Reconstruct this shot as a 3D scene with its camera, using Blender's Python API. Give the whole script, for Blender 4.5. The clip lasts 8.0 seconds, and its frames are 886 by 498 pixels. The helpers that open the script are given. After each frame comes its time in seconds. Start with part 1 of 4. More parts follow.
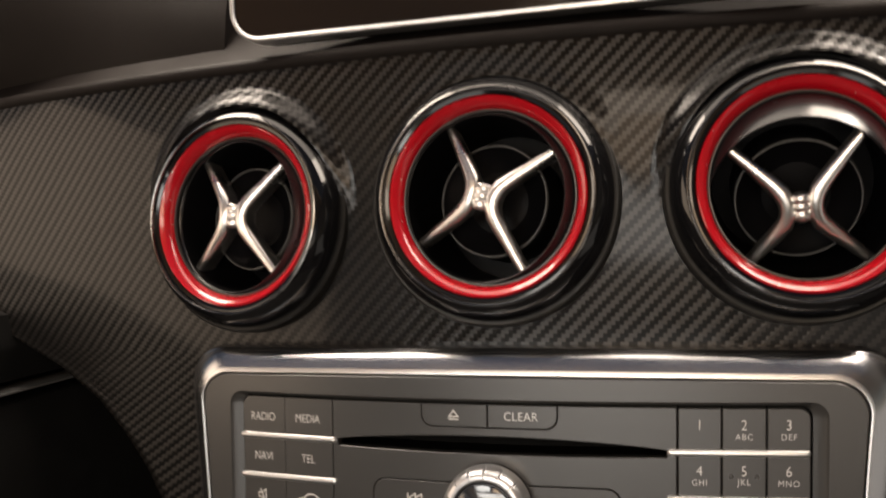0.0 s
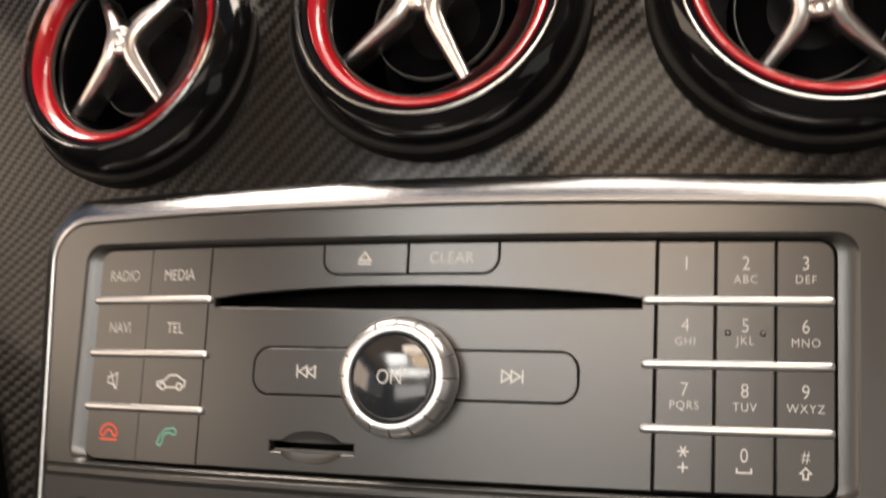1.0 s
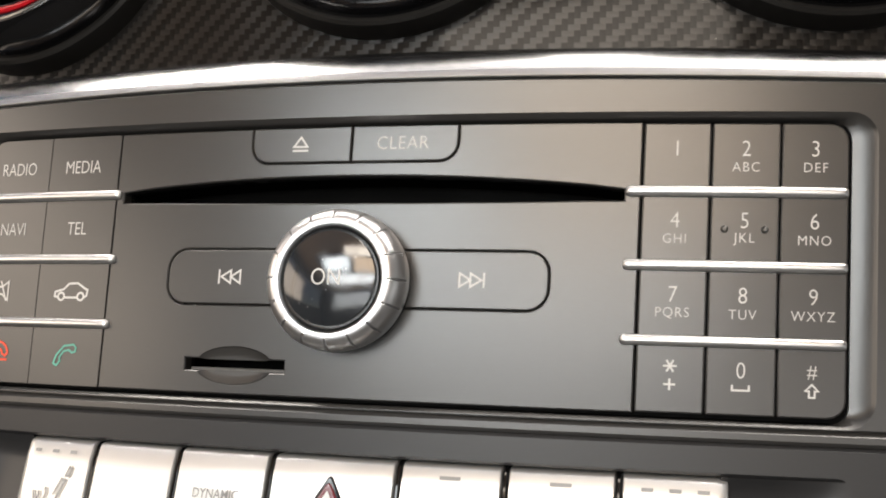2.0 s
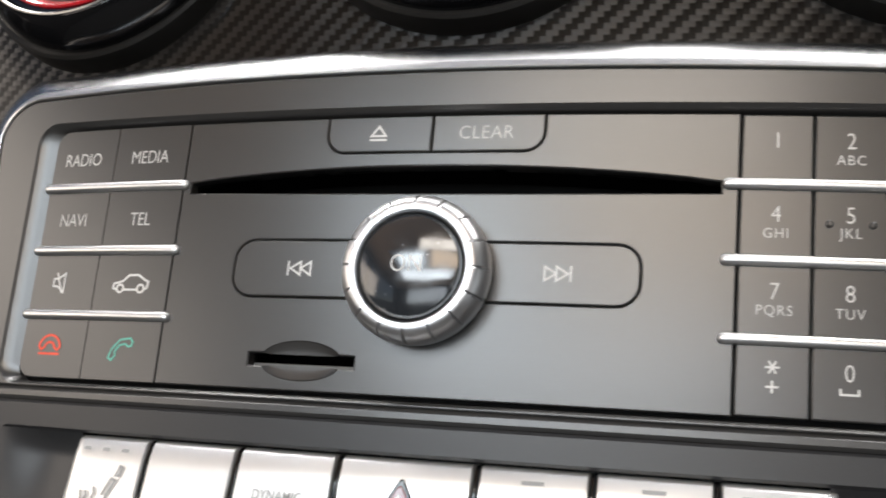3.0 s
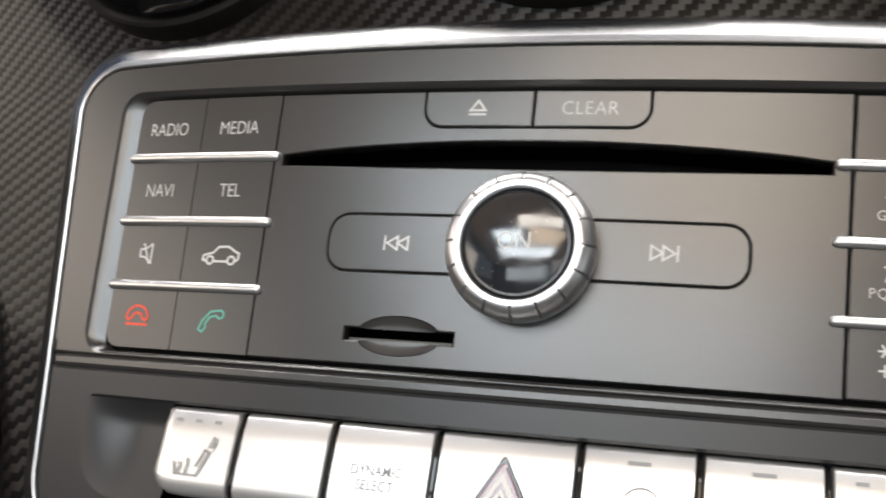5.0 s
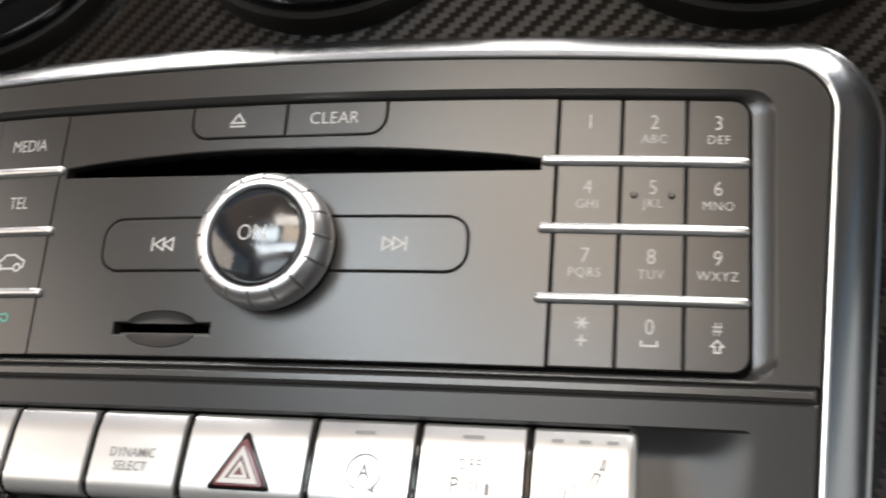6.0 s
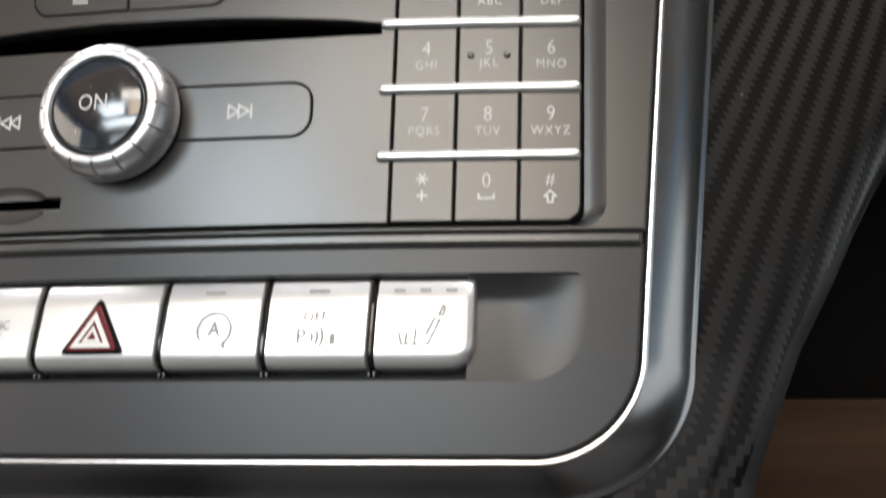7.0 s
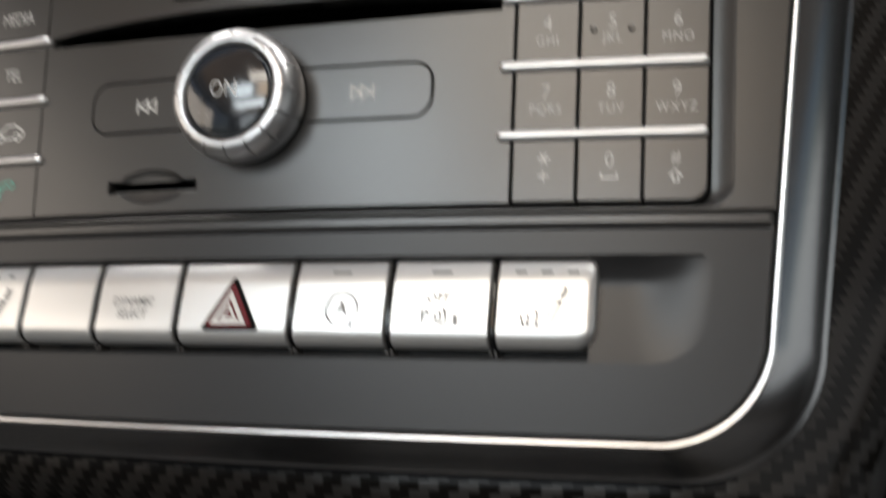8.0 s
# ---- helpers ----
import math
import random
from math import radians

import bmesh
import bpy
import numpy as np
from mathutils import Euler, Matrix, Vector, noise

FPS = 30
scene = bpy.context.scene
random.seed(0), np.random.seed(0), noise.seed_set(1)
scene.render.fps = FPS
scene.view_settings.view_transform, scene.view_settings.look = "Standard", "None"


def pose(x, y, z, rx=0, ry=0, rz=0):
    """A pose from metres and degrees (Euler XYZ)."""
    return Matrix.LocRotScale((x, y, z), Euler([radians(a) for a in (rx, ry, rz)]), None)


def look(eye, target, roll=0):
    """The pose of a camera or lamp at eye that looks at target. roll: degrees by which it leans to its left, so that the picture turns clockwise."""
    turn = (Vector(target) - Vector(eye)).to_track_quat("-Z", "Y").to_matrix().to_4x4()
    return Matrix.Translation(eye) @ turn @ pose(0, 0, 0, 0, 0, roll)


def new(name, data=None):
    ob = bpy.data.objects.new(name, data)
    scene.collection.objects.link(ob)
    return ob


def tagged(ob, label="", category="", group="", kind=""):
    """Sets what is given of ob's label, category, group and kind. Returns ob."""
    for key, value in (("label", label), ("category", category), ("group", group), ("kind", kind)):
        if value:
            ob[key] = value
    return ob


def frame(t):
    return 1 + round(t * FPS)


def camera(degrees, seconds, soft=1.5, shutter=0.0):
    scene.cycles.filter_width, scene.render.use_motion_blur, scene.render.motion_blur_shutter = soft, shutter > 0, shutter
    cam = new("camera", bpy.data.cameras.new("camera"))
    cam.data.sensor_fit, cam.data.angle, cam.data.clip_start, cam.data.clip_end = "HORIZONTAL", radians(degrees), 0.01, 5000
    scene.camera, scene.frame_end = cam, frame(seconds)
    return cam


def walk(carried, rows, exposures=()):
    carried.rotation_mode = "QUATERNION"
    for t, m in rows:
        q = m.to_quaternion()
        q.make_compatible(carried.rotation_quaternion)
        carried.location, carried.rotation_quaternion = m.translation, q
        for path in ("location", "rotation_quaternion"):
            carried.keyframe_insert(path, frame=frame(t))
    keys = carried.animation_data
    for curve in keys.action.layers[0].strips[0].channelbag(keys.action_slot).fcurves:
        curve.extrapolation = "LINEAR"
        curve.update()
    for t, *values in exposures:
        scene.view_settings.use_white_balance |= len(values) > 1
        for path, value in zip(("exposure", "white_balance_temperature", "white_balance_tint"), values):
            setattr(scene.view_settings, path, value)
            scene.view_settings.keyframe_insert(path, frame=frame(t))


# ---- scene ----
cam = camera(51.80, 8.0, soft=1.9, shutter=0.4)
PATH = [
    (0, (0.08755, -0.33590, 0.08946), (-0.20904, 0.61833, 0.05106), -2.294),
    (0.2, (0.09215, -0.31774, 0.06324), (-0.21735, 0.63316, 0.06376), -1.932),
    (0.5, (0.08532, -0.29584, 0.02826), (-0.20905, 0.65789, 0.08937), -0.711),
    (0.7, (0.08459, -0.27802, 0.00192), (-0.20740, 0.67190, 0.11316), 0.668),
    (1, (0.08128, -0.25168, -0.02083), (-0.19399, 0.70018, 0.11399), 1.383),
    (1.2, (0.07666, -0.23861, -0.03604), (-0.17220, 0.71822, 0.11411), 1.681),
    (1.5, (0.07748, -0.22260, -0.04503), (-0.16388, 0.73797, 0.09298), 2.152),
    (1.7, (0.07551, -0.21651, -0.03821), (-0.15524, 0.75065, 0.06835), 1.732),
    (2.8, (0.06173, -0.20297, -0.05447), (-0.17912, 0.75017, 0.12862), 3.457),
    (3, (0.05530, -0.20180, -0.05780), (-0.19221, 0.74658, 0.14043), 3.852),
    (3.5, (0.03776, -0.20301, -0.06400), (-0.23357, 0.73398, 0.15608), 4.833),
    (4, (0.03011, -0.20457, -0.06363), (-0.29442, 0.71881, 0.14143), 5.745),
    (4.2, (0.02763, -0.20619, -0.06332), (-0.29736, 0.71840, 0.13542), 5.757),
    (5.3, (0.04265, -0.20484, -0.05723), (-0.19240, 0.75325, 0.10652), 4.544),
    (5.5, (0.05935, -0.20400, -0.06621), (-0.18795, 0.74242, 0.14146), 4.348),
    (6, (0.08805, -0.20966, -0.07690), (-0.12154, 0.73644, 0.16998), 3.032),
    (6.2, (0.09789, -0.21076, -0.07511), (-0.10066, 0.74114, 0.15824), 2.462),
    (6.5, (0.10457, -0.21205, -0.08168), (-0.05490, 0.74705, 0.15218), 1.378),
    (7, (0.11062, -0.20798, -0.09645), (-0.03125, 0.76454, 0.08813), -0.067),
    (7.2, (0.11021, -0.20503, -0.10067), (-0.04296, 0.77063, 0.05625), -0.287),
    (7.5, (0.11007, -0.20246, -0.10424), (-0.07828, 0.77128, 0.02360), 0.194),
    (7.6, (0.11187, -0.20242, -0.10253), (-0.10112, 0.76888, 0.00334), 0.593),
    (7.8, (0.10917, -0.20668, -0.09940), (-0.12192, 0.76151, -0.00348), 0.763),
    (8, (0.11119, -0.21075, -0.08437), (-0.16260, 0.74514, 0.02198), 0.827),
]
# the dashboard leans back: everything on it is built upright and then tilted as one
DASH = pose(0, 0, 0.90, -20, 0, 0)
EXPOSURES = [(0.0, -0.25, 7900, 16), (0.5, -0.20, 7900, 17), (1.0, 0.04, 7700, 15), (1.5, 0.27, 7250, 13), (1.8, 0.25, 7100, 12), (3.0, 0.15, 6450, 10), (4.2, 0.12, 6450, 10), (5.5, 0.10, 6650, 10), (6.5, 0.06, 6500, 10), (7.0, 0.26, 6450, 9), (7.6, 0.12, 6400, 9), (8.0, -0.38, 6600, 9)]
walk(cam, [(t, DASH @ look(eye, target, roll)) for t, eye, target, roll in PATH], EXPOSURES)

# ---------------------------------------------------------------- light
world = bpy.data.worlds.new("world")
scene.world = world
world.use_nodes = True
wn = world.node_tree.nodes
sky = wn.new("ShaderNodeTexSky")
sky.sky_type, sky.sun_disc, sky.sun_elevation, sky.sun_rotation = "NISHITA", False, radians(50), radians(200)
wn["Background"].inputs["Strength"].default_value = 0.05
world.node_tree.links.new(sky.outputs[0], wn["Background"].inputs[0])


def window_light(name, m, w, h, watts, colour):
    d = bpy.data.lights.new(name, "AREA")
    d.shape, d.size, d.size_y, d.energy, d.color = "RECTANGLE", w, h, watts, colour
    ob = new(name, d)
    ob.matrix_basis = m
    return ob


DAY, WARM = (1.0, 0.97, 0.93), (1.0, 0.86, 0.72)
window_light("roof_daylight", look((-0.03, -1.22, 1.395), (-0.03, -1.22, 0)), 0.86, 0.36, 13.0, (0.88, 0.95, 1.0))
window_light("roof_daylight", look((-0.24, -0.80, 1.395), (-0.24, -0.80, 0)), 0.30, 0.26, 3.6, (0.84, 0.94, 1.0))
# unseen warm fill, added for the brown glow on fascia and weave
window_light("warm_roof_fill", look((0.19, -0.80, 1.395), (0.19, -0.80, 0)), 0.42, 0.32, 2.9, (1.0, 0.78, 0.56))
# area lamps stand in for the windscreen's daylight, strong at the sides, weak between
window_light("windscreen_daylight", look((-0.30, 0.18, 1.30), (-0.30, 0.03, 1.04)), 0.22, 0.24, 4.3, DAY)
window_light("windscreen_daylight", look((0.0, 0.18, 1.30), (0.0, 0.03, 1.04)), 0.36, 0.24, 1.4, DAY)
window_light("windscreen_daylight", look((0.32, 0.18, 1.30), (0.32, 0.03, 1.04)), 0.32, 0.24, 4.8, DAY)
# unseen soft fill under the roof, added to light knob and fascia from above
window_light("overhead_fill", look((0.08, -0.50, 1.385), (0.04, -0.2, 0.86)), 0.40, 0.14, 1.9, (1.0, 0.93, 0.84))
window_light("left_daylight", look((-0.74, -0.45, 1.12), (0, -0.45, 1.0)), 0.9, 0.26, 2.5, WARM)
window_light("right_rear_daylight", look((0.74, -1.36, 1.17), (0, -0.5, 0.9)), 0.62, 0.36, 1.1, DAY)
window_light("right_door_daylight", look((0.775, -0.02, 0.74), (0, -0.02, 0.80)), 1.05, 0.28, 0.6, (0.93, 0.97, 1.0))
window_light("rear_daylight", look((0, -1.88, 1.17), (0, 0, 0.95)), 0.95, 0.34, 3.4, (0.88, 0.95, 1.0))
# the hall's ceiling lamps: two ahead of the windscreen, a row beyond the side windows
COOL = (0.93, 0.97, 1.0)
window_light("hall_lamp", look((-1.60, 0.75, 1.95), (-0.1, 0.03, 1.04)), 0.09, 0.09, 3.0, COOL)
window_light("hall_lamp", look((1.30, 0.95, 2.30), (0.1, 0.03, 1.04)), 0.09, 0.09, 10.0, COOL)
for i in range(2):
    window_light("hall_lamp", look((1.75, -0.46 + 0.16 * i, 1.47 + 0.04 * i), (0, 0, 1.0)), 0.03, 0.03, 2.4, COOL)


# ---------------------------------------------------------------- materials
def principled(name, base, rough=0.5, metal=0.0, spec=0.5, coat=0.0):
    m = bpy.data.materials.new(name)
    m.use_nodes = True
    b = m.node_tree.nodes["Principled BSDF"]
    b.inputs["Base Color"].default_value = (*base, 1)
    b.inputs["Roughness"].default_value = rough
    b.inputs["Metallic"].default_value = metal
    b.inputs["Specular IOR Level"].default_value = spec
    b.inputs["Coat Weight"].default_value = coat
    b.inputs["Coat Roughness"].default_value = 0.05
    return m, m.node_tree.nodes, m.node_tree.links, b


def worn(name, base, rough, metal=0.0, spec=0.5, grain=9000, bump=0.02, spread=0.08, coat=0.0, large=60, vary=0.12, stretch=(1, 1, 1)):
    """A plain surface with fine grain, and slow smears in its gloss and tone."""
    m, n, l, b = principled(name, base, rough, metal, spec, coat)
    tc = n.new("ShaderNodeTexCoord")
    mp = n.new("ShaderNodeMapping")
    mp.inputs["Scale"].default_value = stretch
    l.new(tc.outputs["Object"], mp.inputs["Vector"])
    fine = n.new("ShaderNodeTexNoise")
    fine.inputs["Scale"].default_value, fine.inputs["Detail"].default_value = grain, 2
    l.new(mp.outputs[0], fine.inputs["Vector"])
    slow = n.new("ShaderNodeTexNoise")
    slow.inputs["Scale"].default_value, slow.inputs["Detail"].default_value = large, 5
    l.new(tc.outputs["Object"], slow.inputs["Vector"])
    r = n.new("ShaderNodeMapRange")
    r.inputs["To Min"].default_value, r.inputs["To Max"].default_value = rough - spread, rough + spread
    r.inputs["From Min"].default_value, r.inputs["From Max"].default_value = 0.3, 0.7
    l.new(slow.outputs["Fac"], r.inputs["Value"])
    l.new(r.outputs[0], b.inputs["Roughness"])
    mix = n.new("ShaderNodeMix")
    mix.data_type = "RGBA"
    mix.inputs["A"].default_value = (*[c * (1 - vary) for c in base], 1)
    mix.inputs["B"].default_value = (*[min(1, c * (1 + vary)) for c in base], 1)
    l.new(fine.outputs["Fac"], mix.inputs["Factor"])
    l.new(mix.outputs["Result"], b.inputs["Base Color"])
    bp = n.new("ShaderNodeBump")
    bp.inputs["Strength"].default_value, bp.inputs["Distance"].default_value = bump, 0.0002
    l.new(fine.outputs["Fac"], bp.inputs["Height"])
    l.new(bp.outputs[0], b.inputs["Normal"])
    return m


def twill(name, cell):
    """Carbon-look film: two-over-two twill, read from the panel's own lengths."""
    m, n, l, b = principled(name, (0.03, 0.03, 0.03), 0.4, spec=0.5)
    uv = n.new("ShaderNodeUVMap")
    uv.uv_map = "lengths"
    sep = n.new("ShaderNodeSeparateXYZ")
    l.new(uv.outputs[0], sep.inputs[0])

    def op(kind, a, c=None):
        q = n.new("ShaderNodeMath")
        q.operation = kind
        for i, v in enumerate((a, c)):
            if v is None:
                continue
            if isinstance(v, (int, float)):
                q.inputs[i].default_value = v
            else:
                l.new(v, q.inputs[i])
        return q.outputs[0]

    u, v = op("DIVIDE", sep.outputs[0], cell), op("DIVIDE", sep.outputs[1], cell)
    fu, fv = op("FRACT", u), op("FRACT", v)
    s = op("FLOORED_MODULO", op("SUBTRACT", op("FLOOR", u), op("FLOOR", v)), 4.0)
    warp = op("LESS_THAN", s, 1.5)
    weft = op("SUBTRACT", 1.0, warp)

    def dome(f):
        d = op("SUBTRACT", op("MULTIPLY", f, 2.0), 1.0)
        return op("SUBTRACT", 1.0, op("MULTIPLY", op("MULTIPLY", d, d), 0.7))

    rv = op("MULTIPLY", op("ADD", op("SUBTRACT", 1.0, s), fv), 0.5)
    ru = op("MULTIPLY", op("ADD", op("SUBTRACT", s, 2.0), fu), 0.5)
    h1 = op("MULTIPLY", dome(fu), op("SINE", op("MULTIPLY", rv, math.pi)))
    h2 = op("MULTIPLY", dome(fv), op("SINE", op("MULTIPLY", ru, math.pi)))
    height = op("ADD", op("MULTIPLY", h1, warp), op("MULTIPLY", h2, weft))
    b.inputs["Coat Weight"].default_value, b.inputs["Coat Roughness"].default_value = 0.16, 0.09
    tan = n.new("ShaderNodeTangent")
    tan.direction_type, tan.uv_map = "UV_MAP", "lengths"
    l.new(tan.outputs[0], b.inputs["Tangent"])
    b.inputs["Anisotropic"].default_value = 0.85
    l.new(op("MULTIPLY", weft, 0.25), b.inputs["Anisotropic Rotation"])
    l.new(op("ADD", op("MULTIPLY", weft, 0.18), 0.06), b.inputs["Specular IOR Level"])
    place = n.new("ShaderNodeTexCoord")
    slow = n.new("ShaderNodeTexNoise")
    slow.inputs["Scale"].default_value = 35
    thread = n.new("ShaderNodeTexNoise")
    thread.inputs["Scale"].default_value = 5000
    tone = n.new("ShaderNodeMix")
    tone.data_type = "RGBA"
    tone.inputs["A"].default_value, tone.inputs["B"].default_value = (0.0115, 0.0100, 0.0090, 1), (0.0030, 0.0027, 0.0025, 1)
    l.new(op("ADD", op("MULTIPLY", warp, 0.8), op("MULTIPLY", thread.outputs["Fac"], 0.2)), tone.inputs["Factor"])
    speck = n.new("ShaderNodeTexVoronoi")
    speck.inputs["Scale"].default_value = 90
    l.new(place.outputs["Object"], speck.inputs["Vector"])
    pick = n.new("ShaderNodeSeparateColor")
    l.new(speck.outputs["Color"], pick.inputs[0])
    dust = op("MULTIPLY", op("LESS_THAN", speck.outputs["Distance"], 0.022), op("GREATER_THAN", pick.outputs[0], 0.72))
    dusty = n.new("ShaderNodeMix")
    dusty.data_type = "RGBA"
    dusty.inputs["B"].default_value = (0.25, 0.24, 0.22, 1)
    l.new(dust, dusty.inputs["Factor"])
    l.new(tone.outputs["Result"], dusty.inputs["A"])
    l.new(dusty.outputs["Result"], b.inputs["Base Color"])
    l.new(op("ADD", op("ADD", op("MULTIPLY", warp, 0.08), 0.30), op("MULTIPLY", slow.outputs["Fac"], 0.08)), b.inputs["Roughness"])
    bp = n.new("ShaderNodeBump")
    bp.inputs["Strength"].default_value, bp.inputs["Distance"].default_value = 0.25, 0.0003
    l.new(op("ADD", height, op("MULTIPLY", thread.outputs["Fac"], 0.12)), bp.inputs["Height"])
    l.new(bp.outputs[0], b.inputs["Normal"])
    return m


def flecked(m, scale, size, share):
    """Adds sparse pale specks to a worn surface: dust, and painted lamp glints on the red enamel."""
    n, l = m.node_tree.nodes, m.node_tree.links
    b = n["Principled BSDF"]
    tone = b.inputs["Base Color"].links[0].from_socket
    tc = n.new("ShaderNodeTexCoord")
    cells = n.new("ShaderNodeTexVoronoi")
    cells.inputs["Scale"].default_value = scale
    l.new(tc.outputs["Object"], cells.inputs["Vector"])
    pick = n.new("ShaderNodeSeparateColor")
    l.new(cells.outputs["Color"], pick.inputs[0])
    near, rare, both = n.new("ShaderNodeMath"), n.new("ShaderNodeMath"), n.new("ShaderNodeMath")
    near.operation, rare.operation, both.operation = "LESS_THAN", "GREATER_THAN", "MULTIPLY"
    near.inputs[1].default_value, rare.inputs[1].default_value = size, 1 - share
    l.new(cells.outputs["Distance"], near.inputs[0])
    l.new(pick.outputs[0], rare.inputs[0])
    l.new(near.outputs[0], both.inputs[0])
    l.new(rare.outputs[0], both.inputs[1])
    mix = n.new("ShaderNodeMix")
    mix.data_type = "RGBA"
    mix.inputs["B"].default_value = (0.45, 0.42, 0.40, 1)
    l.new(both.outputs[0], mix.inputs["Factor"])
    l.new(tone, mix.inputs["A"])
    l.new(mix.outputs["Result"], b.inputs["Base Color"])
    return m


FASCIA = worn("soft_black_plastic", (0.028, 0.027, 0.0263), 0.30, spec=0.78, grain=6000, bump=0.02, spread=0.006, large=14, stretch=(0.03, 1, 1))
MATT = flecked(worn("matt_panel_plastic", (0.022, 0.022, 0.0232), 0.37, spec=0.43, grain=6000, bump=0.02, spread=0.008, large=14, stretch=(0.03, 1, 1)), 160, 0.022, 0.08)
KEYCAP = worn("key_plastic", (0.029, 0.0279, 0.0272), 0.30, spec=0.78, grain=6000, bump=0.02, spread=0.006, large=14, stretch=(0.03, 1, 1))
BLACK = worn("black_plastic", (0.006, 0.006, 0.006), 0.5, spec=0.25)
# near-black colour that stands in for the shade inside slots and key gaps
VOID = worn("slot_shade_black", (0.0015, 0.0015, 0.0015), 0.6, spec=0.05)
GLOSS = flecked(worn("piano_black", (0.004, 0.004, 0.0045), 0.08, spread=0.03, bump=0.003, spec=0.4), 260, 0.035, 0.10)
CAP = flecked(worn("smoked_cap", (0.016, 0.0185, 0.022), 0.11, spread=0.06, large=240, bump=0.004, spec=0.9), 900, 0.10, 0.16)
SATIN = worn("satin_silver", (0.66, 0.66, 0.665), 0.36, metal=1.0, spread=0.012, bump=0.006, vary=0.03, large=25)
CHROME = worn("brushed_trim", (0.45, 0.45, 0.46), 0.24, metal=1.0, spread=0.03, bump=0.006, vary=0.04, large=25)
SPOKE = worn("matt_chrome", (0.70, 0.68, 0.66), 0.32, metal=1.0, spread=0.06, bump=0.01, vary=0.04)
KNURL = worn("knob_silver", (0.62, 0.62, 0.63), 0.36, metal=1.0, spread=0.01, bump=0.006, vary=0.03, large=25)
SILVER = worn("silver_paint", (0.76, 0.757, 0.75), 0.36, metal=0.8, spread=0.015, bump=0.01, vary=0.02)
# the pale specks on the red are lamp glints put into the colour
RED = flecked(worn("red_enamel", (0.36, 0.004, 0.010), 0.24, spec=0.3, spread=0.05, bump=0.05, grain=1800, coat=0.8), 420, 0.10, 0.22)
WEAVE = twill("carbon_film", 0.0016)
PRINT = principled("white_print", (0.57, 0.56, 0.545), 0.5)[0]
PALE = principled("pale_print", (0.54, 0.53, 0.52), 0.5)[0]
FAINT = principled("engraved_print", (0.28, 0.28, 0.28), 0.9, spec=0.05)[0]
REDPRINT = principled("red_print", (0.75, 0.07, 0.03), 0.5)[0]
GREENPRINT = principled("green_print", (0.10, 0.38, 0.30), 0.5)[0]
HAZARD = worn("hazard_red", (0.11, 0.012, 0.016), 0.18, spread=0.04, coat=0.4)
DARKROOM = worn("cabin_trim", (0.035, 0.031, 0.028), 0.6, grain=1500, bump=0.2, large=12)
LEATHER = worn("brown_dash_skin", (0.0060, 0.0043, 0.0037), 0.65, spec=0.10, grain=1200, bump=0.25, large=20)
LINING = worn("roof_lining", (0.74, 0.49, 0.31), 0.9, grain=1500, bump=0.2, large=10)
CARPET = worn("carpet", (0.010, 0.0088, 0.0080), 0.95, spec=0.05, grain=900, bump=0.6, large=15)
FLOORING = worn("floor_carpet", (0.065, 0.063, 0.061), 0.9, spec=0.1, grain=900, bump=0.5, large=15)
WOOD = worn("tan_board", (0.046, 0.0225, 0.0092), 0.75, spec=0.2, grain=22, bump=0.1, large=18, stretch=(0.2, 1, 4), vary=0.65)
GRAINED = worn("grained_metal", (0.015, 0.0125, 0.0095), 0.5, metal=0.0, grain=1400, bump=0.8, vary=0.3)
SMOKED = worn("smoked_chrome", (0.20, 0.195, 0.19), 0.22, metal=1.0, bump=0.01)
SILL = worn("speckled_sill", (0.09, 0.09, 0.09), 0.5, grain=2500, vary=0.6)
LIP = worn("lip_grey", (0.030, 0.027, 0.025), 0.35)
GREYLINE = worn("grey_line", (0.07, 0.07, 0.07), 0.4)
SLEEVE = worn("vent_black", (0.0022, 0.0022, 0.0026), 0.40, spec=0.09, bump=0.02)
BALL = worn("swivel_black", (0.008, 0.008, 0.009), 0.24, spec=0.6, spread=0.04, bump=0.01)
SIDE = worn("side_plastic", (0.020, 0.020, 0.0205), 0.45, spec=0.4, grain=2500, bump=0.06)
SKIRT = worn("skirt_black", (0.007, 0.0065, 0.006), 0.45, spec=0.3)
SCREEN = worn("dark_glass", (0.004, 0.004, 0.005), 0.07, spread=0.03, bump=0.0)


# ---------------------------------------------------------------- builders
def finish(bm, name, material, smooth=True, angle=24):
    bmesh.ops.recalc_face_normals(bm, faces=bm.faces)
    me = bpy.data.meshes.new(name)
    bm.to_mesh(me)
    bm.free()
    me.materials.append(material)
    if smooth:
        me.shade_smooth()
        me.set_sharp_from_angle(angle=radians(angle))
    return me


def part(name, bm, material, parent, label="", angle=24):
    ob = new(name, finish(bm, name, material, angle=angle))
    ob.parent = parent
    return tagged(ob, label)


def thing(name, label, category, group="", kind="", m=None, bm=None, material=None, angle=24):
    ob = new(name, finish(bm, name, material, angle=angle) if bm else None)
    ob.matrix_basis = DASH if m is None else m
    return tagged(ob, label, category, group, kind)


def bow(x):
    """How far the console's face falls back from its middle."""
    return 0.6 * x * x - 0.0025


